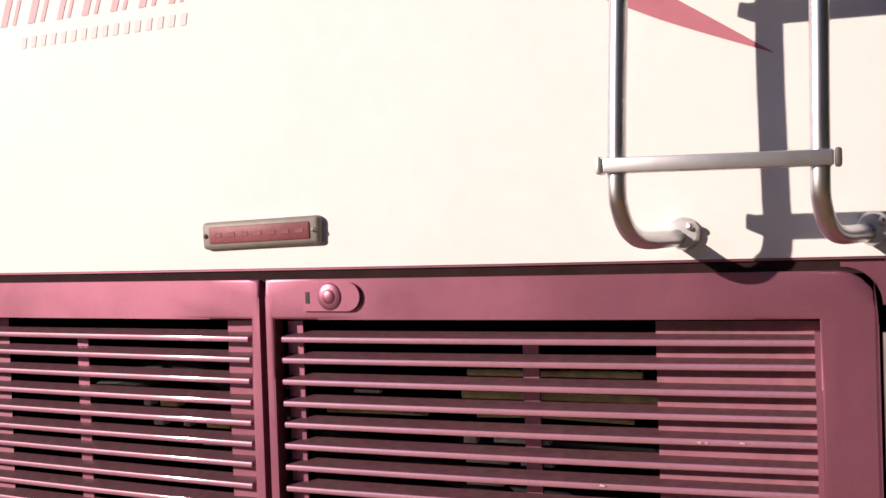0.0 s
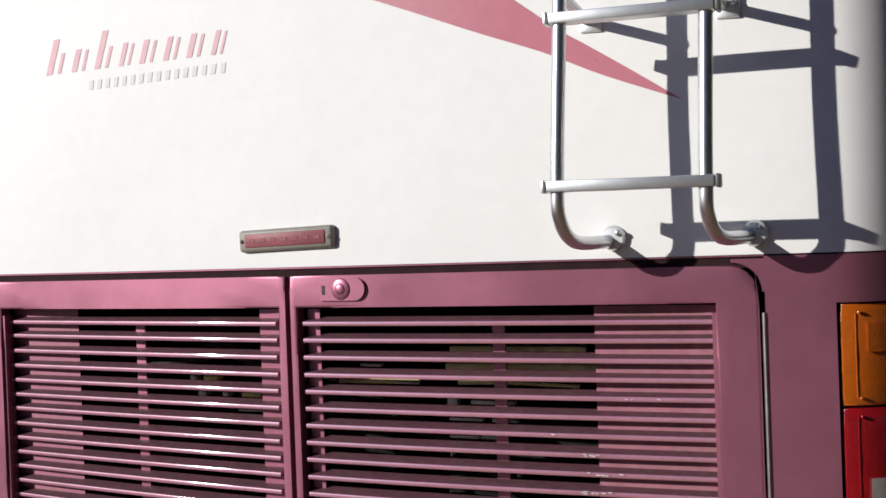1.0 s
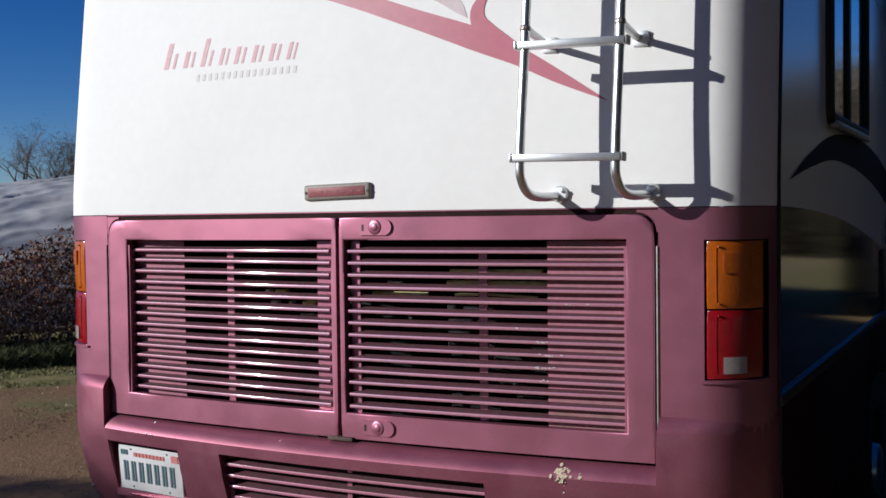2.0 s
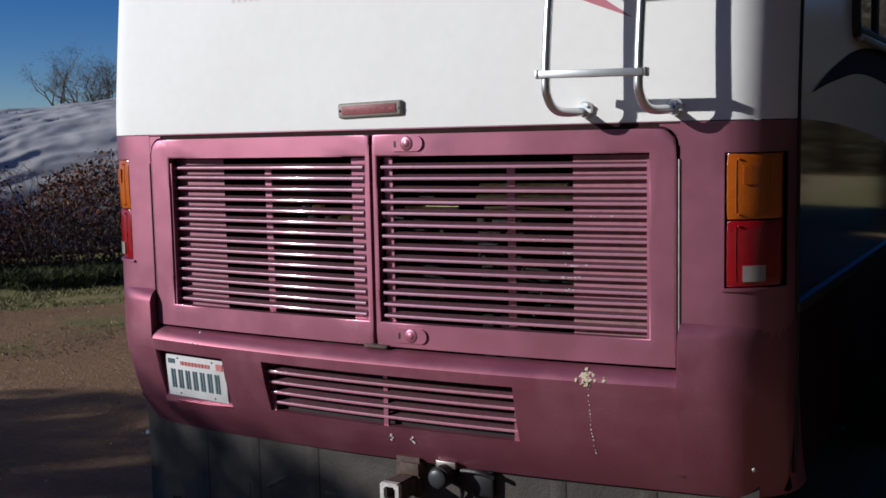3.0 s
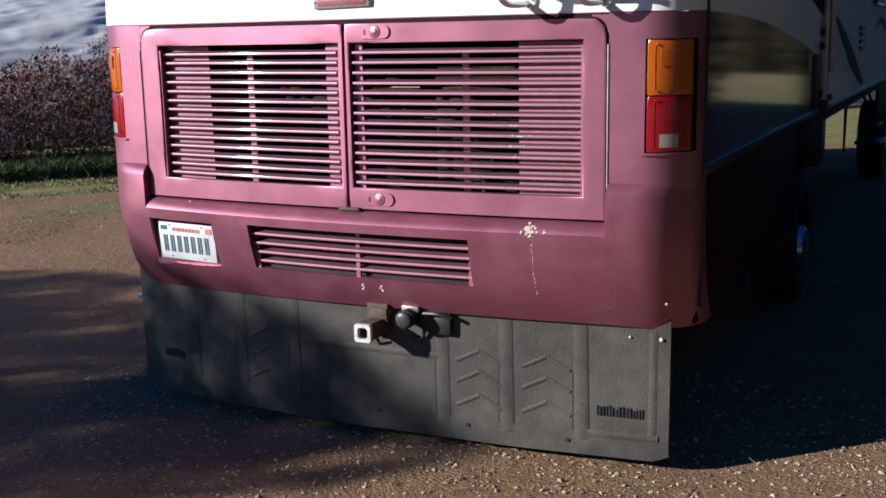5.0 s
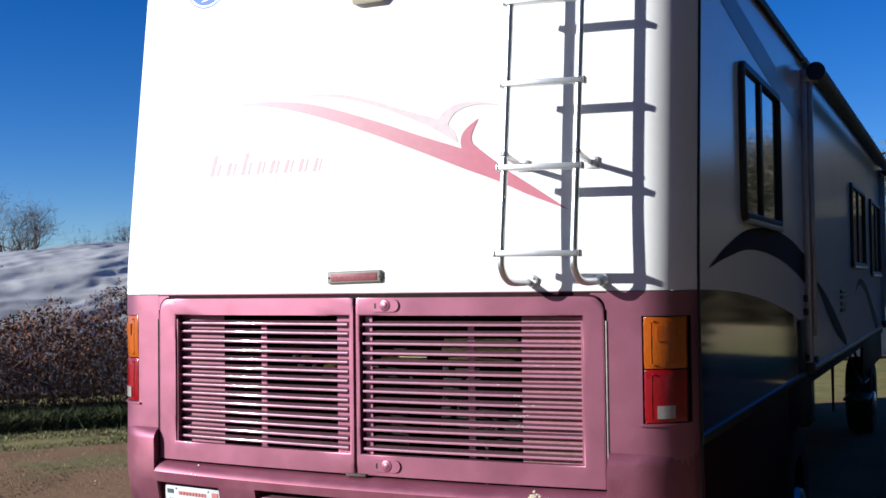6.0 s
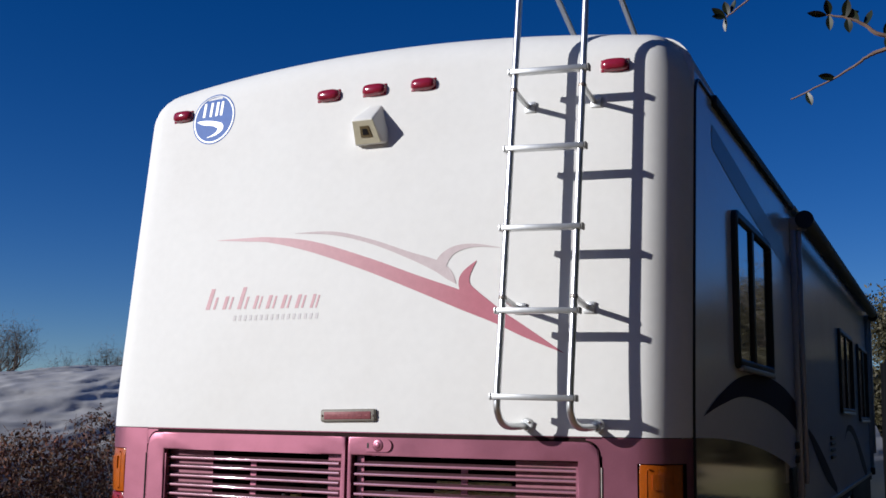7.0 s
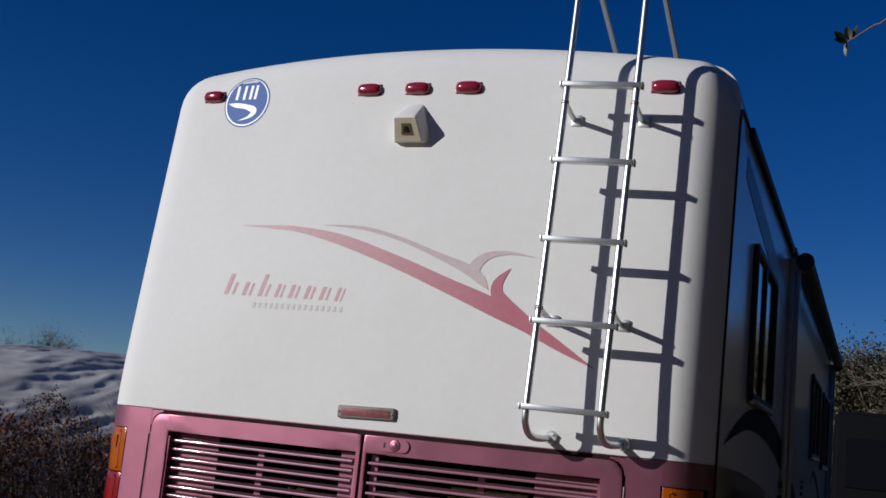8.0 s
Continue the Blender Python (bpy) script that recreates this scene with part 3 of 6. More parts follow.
# ---- engine doors with louvres ----
def make_door(s, x_in, x_out, ox0, ox1):
    """A bowed door with a louvred opening from ox0 to ox1; s is its side."""
    z0, z1 = 0.924, 1.584

    def top(x):
        a = max(0.0, abs(x) - (x_out - 0.05))
        return z1 - (0.05 - math.sqrt(max(0.0, 0.05 ** 2 - a * a)))

    xa = [s * x for x in sorted({x_in, ox0, *[round(v, 4) for v in spread(ox0, ox1, 10)], ox1, x_out - 0.05, x_out - 0.035, x_out - 0.02, x_out - 0.008, x_out - 0.002, x_out})]
    bm = bmesh.new()
    sheet(bm, xa, lambda x: [z0, 0.965, 1.000, 1.10, 1.26, 1.42, 1.518, top(x) - 0.03, top(x)], lambda x, z: bow(x) - 0.002,
          lambda x, z: ox0 < abs(x) < ox1 and 1.0 < z < 1.518, 0.030)
    es = [e for e in bm.edges if len(e.link_faces) == 2 and e.calc_face_angle(0) > 1.0]
    bmesh.ops.bevel(bm, geom=es, offset=0.005, segments=2, affect='EDGES', profile=0.5)
    door = part("engine_door", bm, MAROON, MH, "louvred maroon engine access door")
    one = None
    a, b = (ox0 + 0.010, ox1 - 0.001)
    for i in range(14):
        z = 1.4835 - 0.0357 * i
        if one is None:
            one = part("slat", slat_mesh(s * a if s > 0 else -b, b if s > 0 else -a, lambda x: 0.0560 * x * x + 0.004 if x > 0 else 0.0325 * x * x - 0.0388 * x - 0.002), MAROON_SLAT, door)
            one.data.materials.append(SLAT_BLADE)
            one.location.z = z
        else:
            share("slat", one, Matrix.Translation((rnd.gauss(0, 0.0008), 0, z + rnd.gauss(0, 0.0006))) @ Matrix.Rotation(rnd.gauss(0, 0.0012), 4, 'Y'), door)
    bm = bmesh.new()
    for x0, x1 in (((ox1 - 0.225 if s < 0 else ox1 - 0.232), ox1),):
        sheet(bm, [s * v for v in spread(x0, x1 + 0.005, 4)], lambda x: [0.995, 1.513], lambda x, z: bow(x) + (0.034 if s > 0 else 0.046))
    part("blanking_panel", bm, PANEL if s > 0 else CLEAN_PANEL, door)
    ribs = ((0.432, 0.458), (0.036, 0.092)) if s < 0 else ((0.442, 0.468), (0.030, 0.060))
    for x0, x1 in ribs:
        bm = bmesh.new()
        box(bm, min(s * x0, s * x1), max(s * x0, s * x1), bow(x0) + (0.043 if x0 > 0.1 else 0.027), bow(x0) + (0.049 if x0 > 0.1 else 0.033), 0.995, 1.49 if x0 > 0.1 else 1.513)
        part("rib", bm, MAROON, door)
    bm = bmesh.new()
    box(bm, min(s * ox1, s * (ox1 - 0.006)) - 0.002, max(s * ox1, s * (ox1 - 0.006)) + 0.002, bow(ox1) + 0.004, bow(ox1) + 0.03, 1.0, 1.50)
    part("louvre_frame", bm, MAROON, door)
    return door


door_l = make_door(-1, 0.0065, 0.962, 0.024, 0.873)
door_r = make_door(1, 0.0065, 0.958, 0.021, 0.883)


wear = random.Random(21)
bm = bmesh.new()
for i, lo, hi, count in ((7, 0.625, 0.665, 6), (8, 0.63, 0.70, 5), (9, 0.62, 0.68, 8), (10, 0.64, 0.66, 3), (6, 0.56, 0.58, 2), (4, 0.70, 0.78, 3)):
    for k in range(count):
        x, z, s = wear.uniform(lo, hi), 1.4835 - 0.0357 * i + wear.uniform(-0.001, 0.004), wear.uniform(0.002, 0.006)
        y = 0.0585 * x * x + 0.0028
        bm.faces.new([bm.verts.new((u, y, w)) for u, w in ((x - s, z), (x + s * 0.7, z - 0.0012), (x + s, z + 0.0010), (x - s * 0.4, z + 0.0018))])
part("worn_paint", bm, WORN_WHITE, door_r, "pale worn flakes on the louvres", smooth=False)["kind"] = "stuff"


def make_latch(z):
    """A stadium-shaped paddle latch with a round knob."""
    bm = bmesh.new()
    x0, x1, h = 0.083, 0.189, 0.0235
    prof = [(x0, h), (x0, -h)] + [(x1 - h + h * math.sin(radians(a)), -h * math.cos(radians(a))) for a in range(0, 181, 15)]
    vs = [bm.verts.new((u, -0.0065, w)) for u, w in prof]
    f = bm.faces.new(vs)
    r = bmesh.ops.extrude_face_region(bm, geom=[f])
    for v in r["geom"]:
        if isinstance(v, bmesh.types.BMVert):
            v.co.y += 0.010
    es = [e for e in bm.edges if e.calc_face_angle(0) > 1.2 and all(v.co.y < 0 for v in e.verts)]
    bmesh.ops.bevel(bm, geom=es, offset=0.0025, segments=2, affect='EDGES', profile=0.5)
    bmesh.ops.translate(bm, verts=bm.verts[:], vec=(0, 0, z))
    latch = part("latch", bm, MAROON, door_r, "paddle latch with a round knob")
    bm = bmesh.new()
    bmesh.ops.create_uvsphere(bm, u_segments=20, v_segments=12, radius=0.0225, matrix=Matrix.Translation((0.134, -0.0062, z)) @ Matrix.Diagonal((1.0, 0.20, 1.0, 1)))
    bmesh.ops.create_uvsphere(bm, u_segments=16, v_segments=8, radius=0.0125, matrix=Matrix.Translation((0.134, -0.0088, z)) @ Matrix.Diagonal((1.0, 0.32, 1.0, 1)))
    part("knob", bm, MAROON, door_r)
    bm = bmesh.new()
    box(bm, 0.0885, 0.0955, -0.0074, -0.0050, z - 0.011, z + 0.008)
    part("latch_slot", bm, BLACK, door_r)
    return latch


make_latch(1.5555)
make_latch(0.9625)
for s, x in ((1, 0.9655), (-1, -0.9685)):
    bm = bmesh.new()
    tube(bm, [(x, bow(x) - 0.001, 0.93), (x, bow(x) - 0.001, 1.50)], 0.0034, 8)
    part("hinge_rod", bm, STEEL if s > 0 else BLACK, MH, "bare metal piano hinge")
bm = bmesh.new()
box(bm, -0.035, 0.05, -0.016, 0.004, 0.917, 0.928, 0.002)
part("door_catch", bm, RUST, MH)

# rounded upper corners of the door opening
for s in (-1, 1):
    bm = bmesh.new()
    r0, cx, cz, xe, ze = 0.0525, 0.911, 1.537, 0.970, 1.5955
    arc = [(cx + r0 * math.sin(radians(a)), cz + r0 * math.cos(radians(a))) for a in range(0, 91, 9)]
    out = [(cx + (xe - cx) * min(1, math.tan(radians(a))), ze) if a <= 45 else (xe, cz + (ze - cz) * min(1, 1 / math.tan(radians(a)))) for a in range(0, 91, 9)]
    va = [bm.verts.new((s * x, bow(x) + 0.001, z)) for x, z in arc]
    vb = [bm.verts.new((s * x, bow(x) + 0.001, z)) for x, z in out]
    for k in range(10):
        bm.faces.new((va[k], va[k + 1], vb[k + 1], vb[k]))
    part("opening_corner", bm, MAROON, MH)

# engine bay behind the louvres, near black so that its shade is in the colour
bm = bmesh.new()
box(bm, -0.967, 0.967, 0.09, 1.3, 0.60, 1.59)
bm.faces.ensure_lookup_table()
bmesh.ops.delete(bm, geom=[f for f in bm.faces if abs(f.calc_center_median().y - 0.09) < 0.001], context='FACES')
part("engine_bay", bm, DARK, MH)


def gap_z(i):
    """Middle of the gap below slat i."""
    return 1.4835 - 0.0357 * (i + 0.5) - 0.005


bm = bmesh.new()
tube(bm, [(0.33, 0.095, gap_z(1)), (0.45, 0.092, gap_z(1) + 0.001), (0.62, 0.095, gap_z(1) + 0.002)], 0.006, 8)
tube(bm, [(0.32, 0.095, gap_z(2)), (0.42, 0.09, gap_z(2) + 0.002), (0.67, 0.10, gap_z(2) + 0.001)], 0.008, 8)
tube(bm, [(0.06, 0.10, gap_z(3)), (0.25, 0.105, gap_z(3) + 0.001)], 0.006, 8)
tube(bm, [(0.34, 0.105, gap_z(3)), (0.45, 0.10, gap_z(3) + 0.004), (0.60, 0.11, gap_z(3) - 0.002)], 0.004, 8)
part("conduit", bm, HOSE, MH, "pale engine conduit")
for x, i, w in ((-0.275, 3, 0.020), (-0.165, 4, 0.026), (-0.325, 3, 0.009), (-0.085, 3, 0.014), (-0.235, 4, 0.008), (-0.30, 4, 0.012), (-0.08, 4, 0.010)):
    bm = bmesh.new()
    box(bm, x - w, x + w, 0.085, 0.11, gap_z(i) - 0.006, gap_z(i) + 0.005, 0.003)
    part("yellow_fitting", bm, YELLOW if w > 0.015 else WORN_WHITE, MH)
for x0, x1, i, h in ((0.322, 0.345, 4, 0.007), (0.375, 0.47, 4, 0.004), (0.325, 0.40, 5, 0.003), (0.42, 0.475, 5, 0.003), (0.325, 0.39, 6, 0.003), (0.325, 0.33, 7, 0.006), (0.47, 0.477, 8, 0.004), (0.53, 0.538, 10, 0.006), (-0.20, -0.13, 5, 0.002), (0.12, 0.17, 2, 0.003), (0.20, 0.25, 3, 0.002)):
    bm = bmesh.new()
    box(bm, x0, x1, 0.085, 0.10, gap_z(i) - h, gap_z(i) + h, 0.0015)
    part("engine_bracket", bm, WORN_WHITE, MH, "grey metal engine bracket")
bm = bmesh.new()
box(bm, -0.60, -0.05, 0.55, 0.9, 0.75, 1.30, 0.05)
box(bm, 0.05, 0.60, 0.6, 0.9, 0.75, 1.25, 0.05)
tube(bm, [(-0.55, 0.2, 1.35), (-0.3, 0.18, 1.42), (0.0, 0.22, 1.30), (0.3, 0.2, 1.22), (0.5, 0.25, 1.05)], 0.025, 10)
part("engine_block", bm, DARK, MH, "engine behind the louvres, coloured near black for shade")


# ---- lamps on the back ----
def make_tail(s):
    zs = [LZ0 + 0.008, 1.2, 1.26, 1.326]
    cols = [LX0 + 0.006] + [HW - RC + RC * math.sin(radians(a)) for a in (12, 20, 28, 36, 44, 50, 55, 60)]
    bm = bmesh.new()
    sheet(bm, [s * x for x in [LX0 - 0.004, *cols, LX1 + 0.006]], lambda x: [LZ0 - 0.004, LZ1 + 0.004], lambda x, z: bow(x) + corner(x) + 0.026)
    lamp = part("tail_lamp", bm, BLACK, MH, "wraparound tail lamp, amber over red")

    def lens(name, z0, z1, mat):
        bm = bmesh.new()
        sheet(bm, [s * x for x in cols], lambda x: spread(z0, z1, 6), lambda x, z: bow(x) + corner(x) + 0.004 - 0.004 * math.sin(math.pi * (z - z0) / (z1 - z0)), None, 0.02)
        es = [e for e in bm.edges if len(e.link_faces) == 2 and e.calc_face_angle(0) > 1.0]
        bmesh.ops.bevel(bm, geom=es, offset=0.004, segments=2, affect='EDGES', profile=0.5)
        return part(name, bm, mat, lamp)

    am = lens("amber_lens", 1.336, LZ1 - 0.003, AMBER)
    rd = lens("red_lens", LZ0 + 0.003, 1.332, RED)
    for z0, z1, mt in ((1.339, LZ1 - 0.008, AMBER), (LZ0 + 0.008, 1.329, RED)):
        bm = bmesh.new()
        x = 1.118
        tube(bm, [(s * x, bow(x) + corner(x) + 0.002, z0 + 0.012), (s * x, bow(x) + corner(x) - 0.001, (z0 + z1) / 2), (s * x, bow(x) + corner(x) + 0.002, z1 - 0.012)], 0.0012, 6)
        part("lens_ridge", bm, mt, lamp)
    bm = bmesh.new()
    sheet(bm, [s * x for x in (1.140, 1.158, 1.176, 1.192, 1.205)], lambda x: [1.430, 1.455, 1.480], lambda x, z: bow(x) + corner(x) - 0.0045, None, 0.012)
    part("lens_block", bm, AMBER, lamp)
    bm = bmesh.new()
    sheet(bm, [s * x for x in (1.138, 1.152, 1.166, 1.182, 1.196)], lambda x: [1.168, 1.190, 1.211], lambda x, z: bow(x) + corner(x) - 0.003, None, 0.012)
    part("reverse_lens", bm, CLEAR, lamp, "small clear reversing lens")
    for z in (LZ1 - 0.018, 1.350, 1.318):
        bm = bmesh.new()
        x = 1.125
        bmesh.ops.create_uvsphere(bm, u_segments=8, v_segments=5, radius=0.0035, matrix=Matrix.Translation((s * x, bow(x) + corner(x) - 0.001, z)))
        part("lens_screw", bm, AMBER if z > 1.33 else RED, lamp)
    bm = bmesh.new()
    sheet(bm, [s * x for x in [LX0 - 0.01, *cols, LX1 + 0.004]], lambda x: [LZ0 - 0.008, LZ0 - 0.001], lambda x, z: bow(x) + corner(x) - 0.008, None, 0.02)
    part("lamp_sill", bm, MAROON, lamp)
    return lamp


make_tail(1)
make_tail(-1)

# high brake light, mounted slightly askew
askew = Matrix.Translation((0.004, 0.0, 1.6625)) @ Matrix.Rotation(radians(-1.3), 4, 'Y')
bm = bmesh.new()
box(bm, -0.117, 0.117, -0.011, 0.010, -0.0235, 0.0235, 0.008, 3, m=askew)
refl = part("brake_light", bm, shader("weathered_grey_plastic", (0.24, 0.22, 0.185), 0.55, vary=0.1, scale=60), MH, "slim high brake light with a faded red lens")
bm = bmesh.new()
box(bm, -0.100, 0.100, -0.0135, -0.006, -0.0145, 0.0145, 0.003, 2, m=askew)
part("lens", bm, FADED_RED, refl)
bm = bmesh.new()
for k in range(7):
    box(bm, -0.088 + k * 0.027, -0.073 + k * 0.027, -0.0142, -0.0125, -0.004, 0.004, 0.0006, 1, m=askew)
part("lens_blocks", bm, FADED_RED, refl)
for x in (-0.108, 0.108):
    bm = bmesh.new()
    bmesh.ops.create_uvsphere(bm, u_segments=8, v_segments=5, radius=0.0045, matrix=askew @ Matrix.Translation((x, -0.011, 0.0)))
    part("screw", bm, STEEL, refl)


def rear_normal(x, z):
    e = 0.004
    dx = (back_y(x + e, z) - back_y(x - e, z)) / (2 * e)
    dz = (back_y(x, z + e) - back_y(x, z - e)) / (2 * e)
    return Vector((dx, -1, dz)).normalized()


def on_back(x, z, off=0.0):
    """A pose on the rear face: local x along it, y inwards, z up it."""
    nrm = rear_normal(x, z)
    xa = Vector((1, -nrm.x / nrm.y, 0)).normalized()
    za = xa.cross(-nrm).normalized()
    m = Matrix((xa, -nrm, za)).transposed().to_4x4()
    m.translation = Vector((x, back_y(x, z), z)) + nrm * off
    return m


def make_marker(x, z):
    m = on_back(x, z)
    bm = bmesh.new()
    bmesh.ops.create_uvsphere(bm, u_segments=20, v_segments=10, radius=1.0)
    for v in bm.verts:
        c = v.co
        e = 0.62
        c.x, c.z = [math.copysign(abs(q) ** e, q) for q in (c.x, c.z)]
        c.y = -abs(c.y) ** 0.8 if c.y < 0 else 0.1
        v.co = Vector((c.x * 0.054, c.y * 0.030, c.z * 0.025))
    lens = part("marker_light", bm, MARK_RED, MH, "red oval roof marker light")
    lens.matrix_basis = m
    bm = bmesh.new()
    box(bm, -0.053, 0.053, -0.004, 0.006, -0.025, 0.025, 0.003)
    base = part("base", bm, MARK_RED, lens)
    return lens


for x in (-0.977, -0.208, 0.005, 0.222, 0.985):
    make_marker(x, 2.960)

# rear-view camera hood
bm = bmesh.new()
a = [bm.verts.new(p) for p in ((-0.038, 0.030, 2.812), (0.058, 0.030, 2.812), (0.076, 0.092, 2.722), (-0.052, 0.092, 2.722))]
b = [bm.verts.new(p) for p in ((-0.014, 0.175, 2.922), (0.038, 0.175, 2.922), (0.100, 0.165, 2.745), (-0.072, 0.165, 2.745))]
bm.faces.new(a)
for k in range(4):
    bm.faces.new((a[k], b[k], b[(k + 1) % 4], a[(k + 1) % 4]))
bm.faces.new(b[::-1])
bmesh.ops.bevel(bm, geom=[e for e in bm.edges if not (e.verts[0] in b and e.verts[1] in b)], offset=0.009, segments=3, affect='EDGES', profile=0.5)
hood = part("rear_view_hood", bm, WHITE, MH, "white hood over the rear-view lens")


def hood_plate(name, x0, x1, t0, t1, off, mat, label=""):
    """A flat plate on the sloping face of the hood; t runs down the face."""
    bm = bmesh.new()
    top, low = Vector((0.0, 0.030, 2.812)), Vector((0.0, 0.092, 2.722))
    nrm = Vector((0, -0.82, -0.57)).normalized()

    def at(x, t, o):
        p = top.lerp(low, t) + nrm * o
        return bm.verts.new((x + (0.012 if x < 0.01 else -0.012) * (0.5 - t) * 1.2, p.y, p.z))
    f = [at(x0, t0, off), at(x1, t0, off), at(x1, t1, off), at(x0, t1, off)]
    g = [at(x0, t0, off - 0.006), at(x1, t0, off - 0.006), at(x1, t1, off - 0.006), at(x0, t1, off - 0.006)]
    bm.faces.new(f)
    for k in range(4):
        bm.faces.new((f[k], g[k], g[(k + 1) % 4], f[(k + 1) % 4]))
    part(name, bm, mat, hood, label, smooth=False)


hood_plate("face", -0.038, 0.062, 0.06, 0.94, 0.003, CREAM, "cream front face")
hood_plate("lens_recess", -0.008, 0.036, 0.26, 0.68, 0.0055, shader("brown_lens_recess", (0.16, 0.12, 0.06), 0.4))
hood_plate("lens", 0.003, 0.025, 0.36, 0.58, 0.0075, BLACK)


# ---- painted decals on the back ----
def ribbon(name, ctrl, mat, label="", n=10, off=0.0009):
    """A decal of varying width along (x, z, width) on the rear face."""
    pts = curve_points(ctrl, n)
    bm = bmesh.new()
    prev = None
    for i, (x, z, w) in enumerate(pts):
        x0, z0 = pts[max(i - 1, 0)][:2]
        x1, z1 = pts[min(i + 1, len(pts) - 1)][:2]
        d = Vector((x1 - x0, z1 - z0)).normalized()
        nx, nz = -d.y, d.x
        w = max(w, 0.0008)
        row = [bm.verts.new((x + nx * w * q, back_y(x + nx * w * q, z + nz * w * q) - off, z + nz * w * q)) for q in (-0.5, -0.17, 0.17, 0.5)]
        if prev:
            for k in range(3):
                bm.faces.new((prev[k], prev[k + 1], row[k + 1], row[k]))
        prev = row
    return part(name, bm, mat, MH, label)


def fade_material(name, c0, c1, x0, x1):
    m = shader(name, c1, 0.6, spec=0.1, vary=0.04, scale=40)
    n, l = m.node_tree.nodes, m.node_tree.links
    tc = n.new("ShaderNodeTexCoord")
    sp = n.new("ShaderNodeSeparateXYZ")
    l.new(tc.outputs["Object"], sp.inputs[0])
    mr = n.new("ShaderNodeMapRange")
    mr.inputs[1].default_value, mr.inputs[2].default_value = x0, x1
    l.new(sp.outputs[0], mr.inputs[0])
    for node in n:
        if node.bl_idname == "ShaderNodeMix":
            node.inputs[6].default_value = (*c0, 1)
            node.inputs[7].default_value = (*c1, 1)
            for k in list(node.inputs[0].links):
                l.remove(k)
            l.new(mr.outputs[0], node.inputs[0])
    return m


SWEEP = fade_material("sweep_vinyl", (0.72, 0.52, 0.53), (0.49, 0.18, 0.22), -0.6, 0.5)
ribbon("main_sweep", [(-0.70, 2.377, 0.001), (-0.55, 2.371, 0.014), (-0.424, 2.3625, 0.023), (-0.222, 2.323, 0.043), (0.022, 2.2445, 0.050), (0.245, 2.161, 0.056), (0.443, 2.0855, 0.066), (0.578, 2.024, 0.050), (0.692, 1.962, 0.034), (0.829, 1.890, 0.001)], SWEEP, "faded rose sweep fading to pale pink")
ribbon("upper_sweep", [(-0.31, 2.383, 0.001), (-0.13, 2.373, 0.014), (0.039, 2.3315, 0.017), (0.2015, 2.272, 0.024), (0.320, 2.2255, 0.040), (0.375, 2.190, 0.036), (0.410, 2.153, 0.002)], GREYPINK, "pale grey-pink sweep", off=0.0013)
ribbon("hook_sweep", [(0.411, 2.151, 0.002), (0.366, 2.190, 0.026), (0.349, 2.235, 0.046), (0.394, 2.280, 0.028), (0.474, 2.294, 0.013), (0.578, 2.281, 0.001)], GREYPINK, "pale grey-pink hooked sweep", off=0.0017)
ribbon("dark_hook", [(0.675, 1.975, 0.001), (0.565, 2.045, 0.036), (0.478, 2.100, 0.056), (0.446, 2.140, 0.046), (0.447, 2.182, 0.036), (0.487, 2.236, 0.001)], SWEEP, "dark rose hooked sweep", off=0.0021)


def bar_row(name, bars, mat, slant, label):
    """Plain slanted bars in place of lettering."""
    for x0, x1, z0, z1 in bars:
        bm = bmesh.new()
        q = [(x0, z0), (x1, z0), (x1 + slant * (z1 - z0), z1), (x0 + slant * (z1 - z0), z1)]
        bm.faces.new([bm.verts.new((x, back_y(x, z) - (0.0018 if "emblem" in name else 0.0009), z)) for x, z in q])
        part(name, bm, mat, MH, label, smooth=False)


name_bars, x = [], -0.722
for w, h in ((0.070, 0.086), (0.060, 0.054), (0.062, 0.090), (0.048, 0.054), (0.056, 0.054), (0.052, 0.054), (0.054, 0.054), (0.044, 0.054)):
    z = 2.084 - (x + 0.722) * 0.014
    name_bars += [(x, x + w * 0.30, z, z + h), (x + w * 0.55, x + w * 0.72, z, z + 0.050)]
    x += 1.06 * w + 0.0125
bar_row("name_bar", name_bars, PINK, 0.25, "faded pink slanted bar")
bar_row("maker_bar", [(-0.574 + i * 0.0262, -0.574 + i * 0.0262 + 0.013, 2.034, 2.056) for i in range(16)], GREYVINYL, 0.1, "small pale grey bar")


def disc(name, cx, cz, r0, r1, mat, off, a0=0, a1=360, squash=1.0):
    bm = bmesh.new()
    prev = None
    for k in range(49):
        a = radians(a0 + (a1 - a0) * k / 48)
        row = []
        for r in spread(r0, r1, 3):
            x, z = cx + r * math.cos(a), cz + r * math.sin(a) * squash
            row.append(bm.verts.new((x, back_y(x, z) - off, z)))
        if prev:
            for i in range(3):
                bm.faces.new((prev[i], row[i], row[i + 1], prev[i + 1]))
        prev = row
    bmesh.ops.remove_doubles(bm, verts=bm.verts[:], dist=1e-5)
    return part(name, bm, mat, MH)


